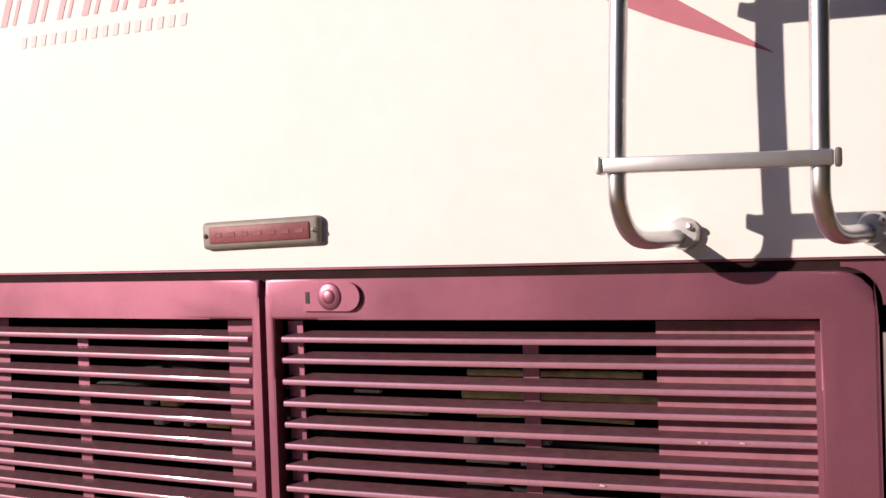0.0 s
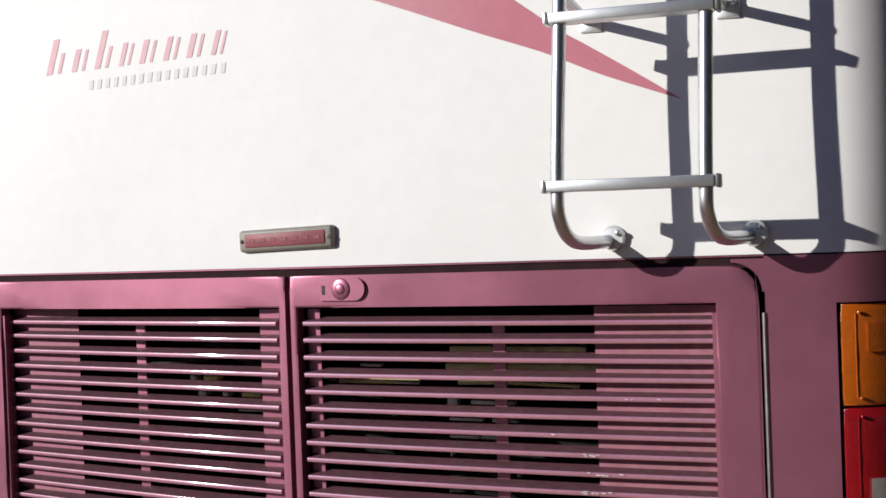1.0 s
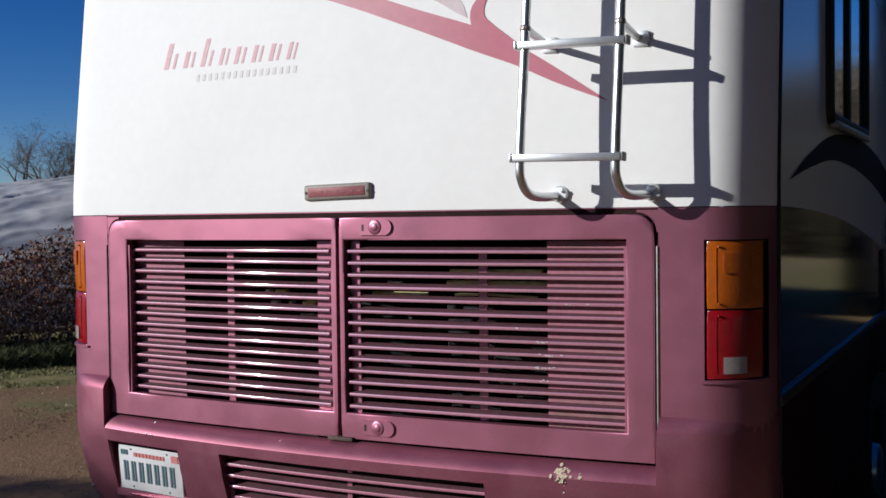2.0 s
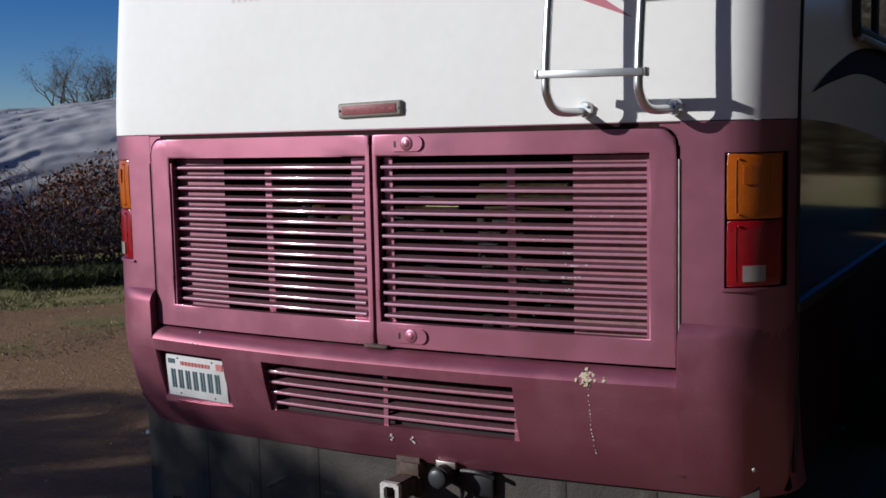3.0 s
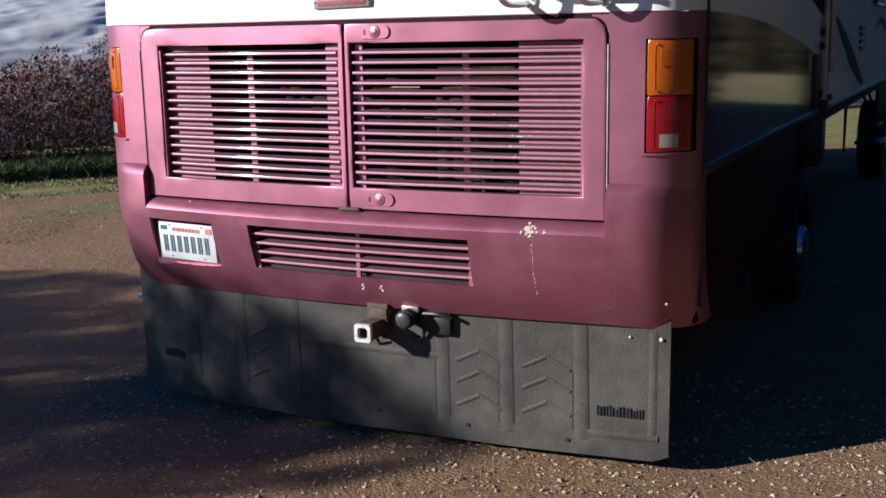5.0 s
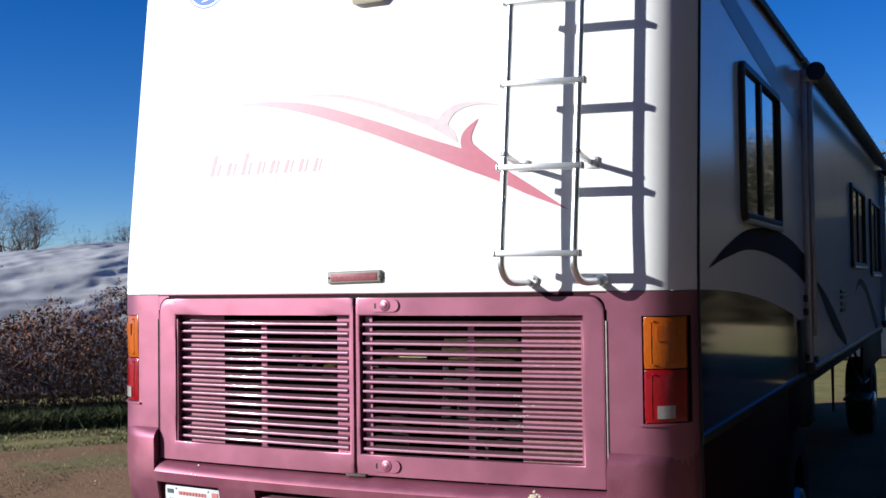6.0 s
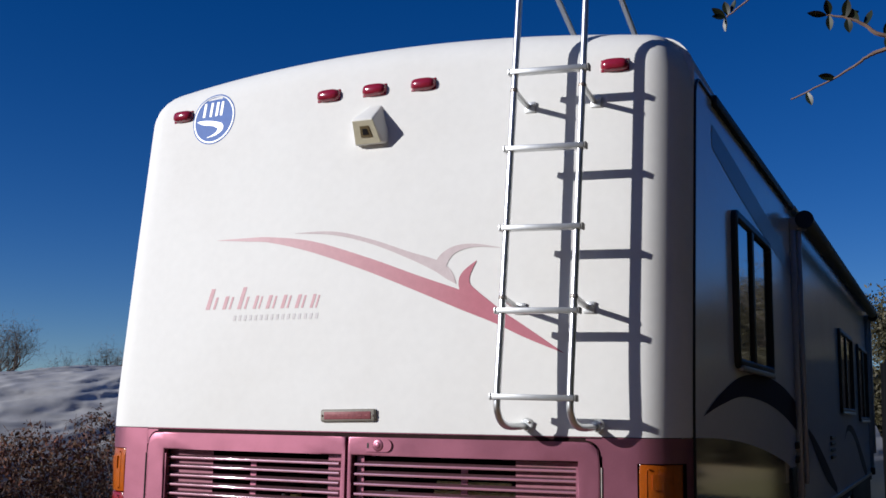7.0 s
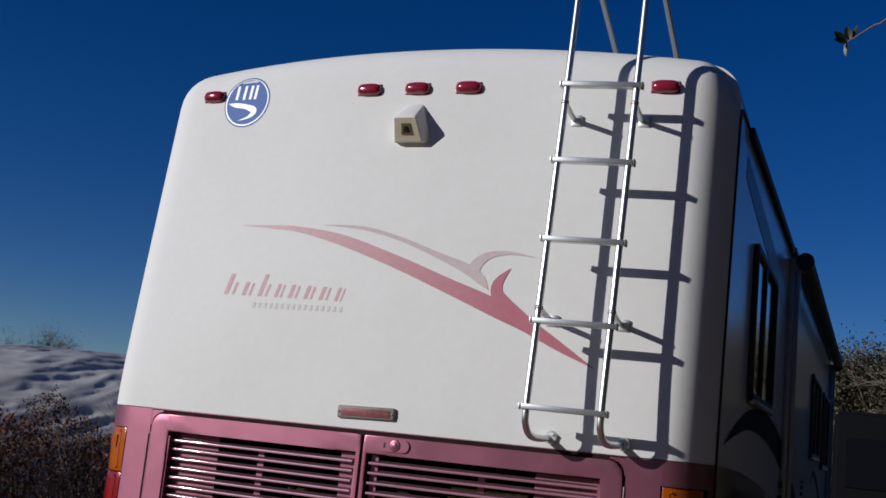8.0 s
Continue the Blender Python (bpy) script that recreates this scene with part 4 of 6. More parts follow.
disc("round_emblem", -0.802, 2.930, 0.0, 0.116, LOGO_BLUE, 0.0009)["label"] = "round blue emblem with white shapes"
disc("emblem_ring", -0.802, 2.930, 0.104, 0.110, DECAL_WHITE, 0.0014)
ribbon("emblem_wave", [(-0.895, 2.925, 0.001), (-0.855, 2.917, 0.020), (-0.800, 2.908, 0.022), (-0.758, 2.888, 0.030), (-0.780, 2.860, 0.012), (-0.83, 2.845, 0.001)], DECAL_WHITE, off=0.0016)
bar_row("emblem_bar", [(-0.866, -0.853, 2.942, 3.006), (-0.828, -0.815, 2.942, 3.006), (-0.796, -0.783, 2.942, 3.006), (-0.770, -0.757, 2.942, 3.006)], DECAL_WHITE, 0.06, "plain white bar")

# ---- ladder ----
def ladder_y(z, x=0.779):
    """Depth of the ladder, which is turned a little to follow the bowed face."""
    return -0.120 + 0.120 * (z - 1.74) + 0.10 * (x - 0.779)


def ladder_x(z):
    return 0.779 + 0.006 * (z - 1.74)


ladder = None
RW = 0.1255
for s in (-1, 1):
    def rail(z, dy=0.0):
        return (ladder_x(z) + s * RW, ladder_y(z, ladder_x(z) + s * RW) + dy, z)
    x, fy = ladder_x(1.7) + s * RW, back_y(0.80 + s * RW, 1.645)
    ctrl = [(x + 0.045, fy + 0.004, 1.636), (x + 0.035, fy - 0.025, 1.634), (x + 0.010, ladder_y(1.74, x) + 0.055, 1.637), (x, ladder_y(1.74, x) + 0.012, 1.672), rail(1.74), rail(2.0), rail(2.4), rail(2.8), rail(3.1), rail(3.40),
            (x + 0.01, ladder_y(3.4, x) + 0.03, 3.47), (x + 0.01, ladder_y(3.4, x) + 0.10, 3.50), (x + 0.01, ladder_y(3.4, x) + 0.20, 3.465), (x + 0.01, ladder_y(3.4, x) + 0.65, 3.29), (x + 0.01, ladder_y(3.4, x) + 1.10, 3.11)]
    bm = bmesh.new()
    tube(bm, curve_points(ctrl, 8), 0.0125, 14)
    ob = part("ladder", bm, ALU, MH, "polished aluminium ladder bolted to the rear") if ladder is None else part("rail", bm, ALU, ladder)
    if ladder is None:
        ladder = ob
    bm = bmesh.new()
    bmesh.ops.create_cone(bm, cap_ends=True, segments=16, radius1=0.024, radius2=0.020, depth=0.010, matrix=Matrix.Translation((x + 0.050, fy - 0.003, 1.640)) @ Matrix.Rotation(radians(90), 4, 'X'))
    bmesh.ops.create_uvsphere(bm, u_segments=8, v_segments=6, radius=0.006, matrix=Matrix.Translation((x + 0.062, fy - 0.010, 1.650)))
    part("foot", bm, RUNG_ALU, ladder)
    for z in (2.075, 2.845):
        px = ladder_x(z) + s * RW
        py = ladder_y(z, px)
        wy = back_y(px, z - 0.02)
        bm = bmesh.new()
        tube(bm, [(px, py, z), (px, py + 0.03, z - 0.004), (px, wy - 0.02, z - 0.02), (px, wy + 0.003, z - 0.022)], 0.0105, 10)
        box(bm, px - 0.012, px + 0.030, wy - 0.008, wy + 0.004, z - 0.046, z - 0.004, 0.003)
        bmesh.ops.create_uvsphere(bm, u_segments=8, v_segments=6, radius=0.006, matrix=Matrix.Translation((px + 0.020, wy - 0.010, z - 0.018)))
        part("standoff", bm, RUNG_ALU, ladder)
        bm = bmesh.new()
        bmesh.ops.create_uvsphere(bm, u_segments=10, v_segments=8, radius=0.015, matrix=Matrix.Translation((px, py, z)))
        part("collar", bm, STEEL, ladder)
for z in (1.732, 2.028, 2.323, 2.618, 2.914):
    bm = bmesh.new()
    turn = Matrix.Translation((ladder_x(z), ladder_y(z), z)) @ Matrix.Rotation(math.atan(0.10), 4, 'Z') @ Matrix.Rotation(0.012, 4, 'Y')
    box(bm, -0.142, 0.142, -0.018, 0.016, -0.010, 0.010, 0.003, m=turn)
    rg = part("rung", bm, RUNG_ALU, ladder)
    # right caps dark grey, left caps as light as the rung
    for s in (-1, 1):
        bm = bmesh.new()
        a, b = sorted((s * 0.143, s * 0.1515))
        box(bm, a, b, -0.0185, 0.0165, -0.0115, 0.0115, 0.003, m=turn)
        part("end_cap", bm, CAP_GREY if s > 0 else RUNG_ALU, ladder)

# ---- sides, roof, front ----
def paint_z(y):
    """Height of the colour break along the side."""
    if y < 3.0:
        return BELT - 0.026 * max(0, y - 0.25) ** 2 - 0.004 * y
    return max(1.085, 1.39 - (y - 3.0) * 0.75)


Y0 = 0.268
ys = spread(Y0, 3.0, 14) + spread(3.1, 3.5, 5) + spread(4.0, BODY_LEN - 0.25, 10)
EDGE = roof_z(HW)
for s, nm in ((1, "right_side"), (-1, "left_side")):
    bm = bmesh.new()
    rows = [[bm.verts.new((s * HW, y + lean(z), z)) for z in spread(paint_z(y) if s > 0 else BELT, EDGE, 8)] for y in ys]
    for a, b in zip(rows, rows[1:]):
        for k in range(8):
            bm.faces.new((a[k], b[k], b[k + 1], a[k + 1]))
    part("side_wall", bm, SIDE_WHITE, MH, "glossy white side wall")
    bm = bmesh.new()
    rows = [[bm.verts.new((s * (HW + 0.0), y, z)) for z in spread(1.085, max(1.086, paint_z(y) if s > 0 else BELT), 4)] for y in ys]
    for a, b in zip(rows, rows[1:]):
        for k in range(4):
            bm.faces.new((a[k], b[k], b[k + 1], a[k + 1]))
    part("side_panel", bm, MAROON_GLOSS, MH, "glossy maroon side panel, darkened in colour for its shade")
    bm = bmesh.new()
    a, b = sorted((s * (HW - 0.004), s * (HW + 0.012)))
    box(bm, a, b, Y0, BODY_LEN - 0.3, 1.058, 1.092, 0.005)
    part("side_trim", bm, DULL_TRIM, MH, "bright metal trim strip")
    bm = bmesh.new()
    pts = [(s * (HW + 0.002), seam_y(z) + 0.006, z) for z in spread(0.60, 2.86, 30)]
    pts += [(s * (HW + 0.002), seam_y(2.86) + 0.006 + 0.10 * (1 - math.cos(radians(a))), 2.86 + 0.10 * math.sin(radians(a))) for a in (20, 40, 60, 80)]
    pts.append((s * (HW + 0.002), 1.2, EDGE - 0.03))
    tube(bm, pts, 0.007, 6)
    part("corner_seam", bm, BLACK, MH, "dark sealed seam")
    bm = bmesh.new()
    a, b = sorted((s * (HW - 0.01), s * (HW + 0.022)))
    box(bm, a, b, 0.75, BODY_LEN - 0.4, EDGE - 0.05, EDGE - 0.005, 0.006)
    part("roof_gutter", bm, BLACK, MH, "dark roof gutter")
    bm = bmesh.new()
    xk = HW - 0.012
    a, b = sorted((s * xk, s * (xk - 0.03)))
    box(bm, a, b, Y0, 2.50, 0.54, 1.062, 0.006)
    part("skirt", bm, SKIRT, MH, "maroon storage skirt, near black for its shade")
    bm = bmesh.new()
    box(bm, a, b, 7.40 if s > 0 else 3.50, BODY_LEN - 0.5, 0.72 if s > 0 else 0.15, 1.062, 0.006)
    part("skirt", bm, SKIRT, MH, "maroon storage skirt, near black for its shade")
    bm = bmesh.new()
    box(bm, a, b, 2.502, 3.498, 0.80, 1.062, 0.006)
    part("wheel_arch", bm, SKIRT, MH, "maroon wheel arch panel, near black for its shade")
bm = bmesh.new()
xs = [-x for x in reversed(side_x)] + spread(-(HW - RC), HW - RC, 12) + side_x
rows = [[bm.verts.new((x, y + (lean(roof_z(x)) if y < 1 else 0.2), roof_z(x) - (0.0 if y < 0.5 else 0.03))) for x in xs] for y in (0.264, 0.9, 5.0, BODY_LEN - 0.3)]
for a, b in zip(rows, rows[1:]):
    for k in range(len(xs) - 1):
        bm.faces.new((a[k], b[k], b[k + 1], a[k + 1]))
part("roof", bm, ROOF, MH, "pale rubber roof")
bm = bmesh.new()
box(bm, -HW + 0.02, HW - 0.02, BODY_LEN - 0.32, BODY_LEN, 0.9, EDGE - 0.02, 0.12, 4)
part("front_cap", bm, WHITE, MH)
bm = bmesh.new()
box(bm, -HW + 0.02, HW - 0.02, 1.35, BODY_LEN - 0.1, 0.99, 1.05)
box(bm, -0.5, -0.35, 0.4, BODY_LEN - 0.2, 0.62, 0.99)
box(bm, 0.35, 0.5, 0.4, BODY_LEN - 0.2, 0.62, 0.99)
part("chassis", bm, DARK, MH, "black chassis rails and floor")


def make_window(y0, y1, z0, z1, split):
    t = 0.042
    bm = bmesh.new()

    def ring(inset, x, r):
        out = []
        for cy, cz, a0 in ((y0, z0, 180), (y1, z0, 270), (y1, z1, 0), (y0, z1, 90)):
            px = cy + (1 if cy == y0 else -1) * r
            pz = cz + (1 if cz == z0 else -1) * r
            for k in range(5):
                a = radians(a0 + 90 * k / 4)
                out.append(bm.verts.new((x, px + (r - inset) * math.cos(a), pz + (r - inset) * math.sin(a))))
        return out
    rings = [ring(0, HW - 0.01, 0.06), ring(0, HW + 0.020, 0.06), ring(0.010, HW + 0.026, 0.06), ring(t - 0.008, HW + 0.026, 0.06), ring(t, HW + 0.018, 0.06), ring(t, HW - 0.01, 0.06)]
    for a, b in zip(rings, rings[1:]):
        for k in range(20):
            bm.faces.new((a[k], a[(k + 1) % 20], b[(k + 1) % 20], b[k]))
    w = part("window", bm, BLACK, MH, "tinted side window in a black frame")
    bm = bmesh.new()
    box(bm, HW + 0.004, HW + 0.022, split - 0.03, split + 0.03, z0 + t - 0.01, z1 - t + 0.01, 0.004)
    part("mullion", bm, BLACK, w)
    for a, b, dx in ((y0 + t - 0.012, split - 0.02, 0.010), (split + 0.02, y1 - t + 0.012, 0.006)):
        bm = bmesh.new()
        box(bm, HW + dx - 0.004, HW + dx, a, b, z0 + t - 0.012, z1 - t + 0.012)
        part("pane", bm, GLASS, w, "tinted glass pane")
    bm = bmesh.new()
    box(bm, HW + 0.01, HW + 0.034, y0 + 0.05, y1 - 0.05, z0 - 0.012, z0 + 0.012, 0.004)
    part("sill", bm, ARM, w)
    return w


make_window(1.13, 2.20, 1.885, 2.575, 1.60)
make_window(6.25, 7.65, 1.73, 2.45, 6.9)
make_window(8.40, 9.8, 1.66, 2.45, 9.1)


def side_ribbon(name, ctrl, mat, label, off=0.002):
    pts = [(1.09 * y + 0.12, z, w) for y, z, w in curve_points(ctrl, 8)]
    bm = bmesh.new()
    prev = None
    for i, (y, z, w) in enumerate(pts):
        y0, z0 = pts[max(i - 1, 0)][:2]
        y1, z1 = pts[min(i + 1, len(pts) - 1)][:2]
        d = Vector((y1 - y0, z1 - z0)).normalized()
        w = max(w, 0.001)
        row = [bm.verts.new((HW + off, y - d.y * w * q + lean(z), z + d.x * w * q)) for q in (-0.5, 0.5)]
        if prev:
            bm.faces.new((prev[0], prev[1], row[1], row[0]))
        prev = row
    return part(name, bm, mat, MH, label)


side_ribbon("side_arc", [(0.30, 1.678, 0.001), (0.62, 1.746, 0.045), (1.10, 1.811, 0.090), (1.75, 1.813, 0.132), (2.4, 1.758, 0.158), (3.05, 1.645, 0.17)], PURPLE, "dark purple painted arc")
side_ribbon("side_sweep", [(3.3, 1.62, 0.02), (3.8, 1.48, 0.10), (4.4, 1.30, 0.13), (5.1, 1.12, 0.05)], PURPLE, "dark purple painted sweep", 0.003)
side_ribbon("side_sweep", [(5.9, 1.50, 0.01), (6.3, 1.60, 0.05), (7.0, 1.52, 0.10), (7.9, 1.24, 0.16), (8.4, 1.10, 0.10)], PURPLE, "dark purple painted sweep", 0.003)
side_ribbon("side_band", [(0.45, 2.80, 0.10), (1.2, 2.72, 0.13), (2.2, 2.62, 0.12), (3.2, 2.52, 0.05)], shader("slate_vinyl", (0.17, 0.20, 0.34), 0.35, vary=0.05, scale=30), "slate blue faded band", 0.002)
for z in (1.39, 1.44, 1.49, 1.535):
    bm = bmesh.new()
    box(bm, HW - 0.004, HW + 0.012, 5.28, 5.62, z - 0.014, z + 0.014, 0.004)
    part("vent_louvre", bm, BLACK, MH)
for y, z in ((3.16, 1.52), (3.16, 1.44), (3.22, 1.17), (3.6, 1.13)):
    bm = bmesh.new()
    box(bm, HW - 0.004, HW + 0.02, y - 0.05, y + 0.05, z - 0.02, z + 0.02, 0.006)
    part("side_latch", bm, BLACK, MH, "black compartment latch")
bm = bmesh.new()
box(bm, HW - 0.004, HW + 0.010, 2.88, 3.10, 1.10, 1.40, 0.01)
part("utility_hatch", bm, BLACK, MH)

# awning
bm = bmesh.new()
tube(bm, [(1.345, 3.18, 2.855), (1.345, 6.5, 2.875), (1.345, 9.95, 2.895)], 0.050, 18)
awn = part("awning", bm, CANVAS, MH, "rolled awning with grey arms")
for y in (3.16, 9.97):
    bm = bmesh.new()
    bmesh.ops.create_cone(bm, cap_ends=True, segments=18, radius1=0.054, radius2=0.054, depth=0.035, matrix=Matrix.Translation((1.345, y, 2.857)) @ Matrix.Rotation(radians(90), 4, 'X'))
    part("end_cap", bm, BLACK, awn)
    bm = bmesh.new()
    box(bm, 1.252, 1.290, y + 0.02, y + 0.075, 1.08, 2.87, 0.006)
    box(bm, 1.292, 1.318, y + 0.028, y + 0.067, 1.30, 2.84, 0.005)
    box(bm, 1.25, 1.35, y + 0.015, y + 0.08, 2.80, 2.88, 0.01)
    part("arm", bm, ARM, awn)
    bm = bmesh.new()
    box(bm, 1.245, 1.30, y + 0.0, y + 0.09, 1.06, 1.14, 0.008)
    part("arm_bracket", bm, BLACK, awn)
bm = bmesh.new()
box(bm, 1.245, 1.29, 3.2, 9.95, 2.925, 2.955, 0.006)
part("awning_rail", bm, ARM, awn)


# folded entry step and a hanging stay below the body
bm = bmesh.new()
box(bm, 1.02, 1.27, 7.55, 8.15, 0.46, 0.49, 0.006)
box(bm, 1.06, 1.24, 7.58, 8.12, 0.62, 0.645, 0.006)
for y in (7.58, 8.10):
    tube(bm, [(1.05, y, 0.99), (1.20, y, 0.63), (1.10, y, 0.47)], 0.014, 6)
part("entry_step", bm, BLACK, MH, "folded black entry step")
bm = bmesh.new()
tube(bm, [(1.20, 5.05, 1.05), (1.17, 5.30, 0.62)], [0.016, 0.010], 6)
part("stay", bm, BLACK, MH, "thin black hanging stay")
bm = bmesh.new()
box(bm, 0.95, 1.20, 3.62, 3.95, 0.70, 0.985, 0.02)
part("battery_tray", bm, BLACK, MH, "dark tray behind the wheel")

# wheels
def make_wheel(x, y, s):
    bm = bmesh.new()
    prof = [(0.22, -0.12), (0.33, -0.135), (0.375, -0.12), (0.395, -0.09), (0.40, 0.0), (0.395, 0.09), (0.375, 0.12), (0.33, 0.135), (0.22, 0.12)]
    rings = []
    for k in range(36):
        a = 2 * math.pi * k / 36
        rings.append([bm.verts.new((w, r * math.cos(a), r * math.sin(a))) for r, w in prof])
    for k in range(36):
        a, b = rings[k], rings[(k + 1) % 36]
        for i in range(len(prof) - 1):
            bm.faces.new((a[i], a[i + 1], b[i + 1], b[i]))
    ty = part("wheel", bm, DARK, MH, "road wheel with a bright hub cover")
    ty.location = (x, y, 0.40)
    bm = bmesh.new()
    prof = [(0.0, 0.150), (0.05, 0.149), (0.10, 0.144), (0.122, 0.134), (0.130, 0.10)]
    rings = []
    for k in range(32):
        a = 2 * math.pi * k / 32
        rings.append([bm.verts.new((s * w, r * math.cos(a), r * math.sin(a))) for r, w in prof])
    for k in range(32):
        a, b = rings[k], rings[(k + 1) % 32]
        for i in range(len(prof) - 1):
            bm.faces.new((a[i], a[i + 1], b[i + 1], b[i]))
    bmesh.ops.remove_doubles(bm, verts=bm.verts[:], dist=1e-4)
    part("rim", bm, HUB, ty, "chrome hub cover").location.z = -0.09


for y in (3.0, 8.9):
    make_wheel(1.10, y, 1)
    make_wheel(-1.10, y, -1)

# the open-side flank stands a little closer in
seen = set()
for ob in MH.children_recursive:
    if ob.type != 'MESH' or ob.data.name in seen:
        continue
    seen.add(ob.data.name)
    if ob.location.x > 1.0:
        ob.location.x -= 0.02
        continue
    for v in ob.data.vertices:
        if v.co.x > 1.25:
            v.co.x -= 0.02
        elif v.co.x > 1.09:
            v.co.x = 1.09 + (v.co.x - 1.09) * 0.877

# ---- rubber flap, hitch, socket ----
FY = 0.085
bm = bmesh.new()
xs = spread(-1.175, 1.156, 46)


def flap_y(x, z):
    return FY + 0.074 * x * x + 0.012 * math.sin(x * 3.1 + 0.6) * (0.62 - z) + 0.006 * noise.noise(Vector((x * 2.5, 0, z * 2.5)))


sheet(bm, xs, lambda x: [0.052 + (0.02 if abs(x - 1.156) < 0.001 else 0)] + spread(0.07, 0.60, 10), flap_y, None, 0.010)
flap = part("mud_flap", bm, RUBBER, MH, "full width black rubber mud flap, dusty and dappled")


def groove(x0, z0, x1, z1, w, proud):
    bm2 = bmesh.new()
    n = 6
    prev = None
    dx, dz = x1 - x0, z1 - z0
    ln = math.hypot(dx, dz)
    px, pz = -dz / ln * w, dx / ln * w
    for k in range(n + 1):
        x, z = x0 + dx * k / n, z0 + dz * k / n
        row = [bm2.verts.new((x + px * q, flap_y(x + px * q, z + pz * q) - h, z + pz * q)) for q, h in ((-1.4, 0.0005), (-0.6, proud), (0.6, proud), (1.4, 0.0005))]
        if prev:
            for i in range(3):
                bm2.faces.new((prev[i], prev[i + 1], row[i + 1], row[i]))
        prev = row
    return bm2


CRACK = shader("dark_crease", (0.012, 0.012, 0.012), 0.8)
for x in (-0.83, -0.57, -0.30, 0.35, 0.60, 0.875):
    part("crease", groove(x, 0.14, x - 0.006, 0.53, 0.0032, 0.0012), CRACK, flap)
    if x not in (-0.83,):
        part("crease", groove(x - 0.055, 0.14, x - 0.055, 0.36, 0.0020, 0.0012), CRACK, flap)
    part("rib", groove(x - 0.028, 0.11, x - 0.028, 0.53, 0.018, 0.004), RUBBER, flap)
for x0 in (0.38, 0.635, -0.54):
    for z in (0.36, 0.28, 0.19):
        part("chevron", groove(x0, z, x0 + 0.09, z + 0.045, 0.006, 0.004), RUBBER, flap)
        part("chevron", groove(x0 + 0.09, z + 0.045, x0 + 0.175, z, 0.006, 0.004), RUBBER, flap)
part("rib", groove(-0.28, 0.37, 0.32, 0.37, 0.010, 0.004), RUBBER, flap)
part("rib", groove(0.87, 0.135, 1.12, 0.135, 0.010, 0.004), RUBBER, flap)
part("rib", groove(1.10, 0.13, 1.10, 0.52, 0.010, 0.003), RUBBER, flap)
for xa, xb in ((0.905, 1.068), (-1.04, -0.93)):
    k = xa
    while k < xb:
        w, h, z = rnd.uniform(0.004, 0.007), rnd.uniform(0.026, 0.040), 0.205
        bm = bmesh.new()
        box(bm, k, k + w, flap_y(k, z + 0.017) - 0.0045, flap_y(k, z + 0.017) + 0.002, z, z + h)
        part("moulded_bar", bm, CRACK, flap)
        k += w + rnd.uniform(0.004, 0.008)
for x, z in ((1.126, 0.496), (1.02, 0.500), (0.30, 0.50)):
    bm = bmesh.new()
    bmesh.ops.create_uvsphere(bm, u_segments=10, v_segments=6, radius=0.008 if x > 1.1 else 0.005, matrix=Matrix.Translation((x, flap_y(x, z) - 0.002, z)))
    part("bolt", bm, WORN_WHITE, flap)
for x, z in ((0.42, 0.115), (0.80, 0.10), (0.05, 0.125), (-0.33, 0.11)):
    bm = bmesh.new()
    bmesh.ops.create_cone(bm, cap_ends=True, segments=10, radius1=0.008, radius2=0.008, depth=0.006, matrix=Matrix.Translation((x, flap_y(x, z) - 0.001, z)) @ Matrix.Rotation(radians(90), 4, 'X'))
    part("hole", bm, CRACK, flap)

# hitch receiver: square tube
bm = bmesh.new()
HX, HZ = 0.077, 0.472
outer, inner = 0.0318, 0.0228


def sq(r, y):
    return [bm.verts.new((HX + a * r, y, HZ + b * r)) for a, b in ((-1, -1), (1, -1), (1, 1), (-1, 1))]


r0, r1, r2, r3 = sq(outer, 0.13), sq(outer, -0.058), sq(inner, -0.058), sq(inner, 0.11)
for a, b in ((r0, r1), (r1, r2), (r2, r3)):
    for k in range(4):
        bm.faces.new((a[k], a[(k + 1) % 4], b[(k + 1) % 4], b[k]))
bm.faces.new(r3)
bmesh.ops.bevel(bm, geom=[e for e in bm.edges if len(e.link_faces) == 2 and abs(e.verts[0].co.y - e.verts[1].co.y) > 0.1], offset=0.006, segments=2, affect='EDGES')
hitch = part("hitch_receiver", bm, RUST, MH, "rusty square hitch receiver tube with a bare metal mouth")
bm = bmesh.new()


def sq2(r, y):
    return [bm.verts.new((HX + a * r, y, HZ + b * r)) for a, b in ((-1, -1), (1, -1), (1, 1), (-1, 1))]


r1, r2, r3, r4 = sq2(outer + 0.002, -0.048), sq2(outer + 0.002, -0.066), sq2(inner - 0.002, -0.066), sq2(inner - 0.002, -0.048)
for a, b in ((r1, r2), (r2, r3), (r3, r4)):
    for k in range(4):
        bm.faces.new((a[k], a[(k + 1) % 4], b[(k + 1) % 4], b[k]))
bmesh.ops.bevel(bm, geom=[e for e in bm.edges if len(e.link_faces) == 2 and abs(e.verts[0].co.y - e.verts[1].co.y) > 0.01], offset=0.005, segments=2, affect='EDGES')
part("mouth", bm, WORN_WHITE, hitch)
bm = bmesh.new()
box(bm, HX - 0.04, HX + 0.045, 0.045, 0.052, 0.435, 0.56)
box(bm, HX - 0.02, HX + 0.05, 0.03, 0.09, 0.505, 0.545, 0.004)
part("mounting_plate", bm, RUST, hitch)
bm = bmesh.new()
tube(bm, [(HX - 0.055, 0.0, HZ + 0.005), (HX + 0.052, 0.0, HZ + 0.005)], 0.008, 8)
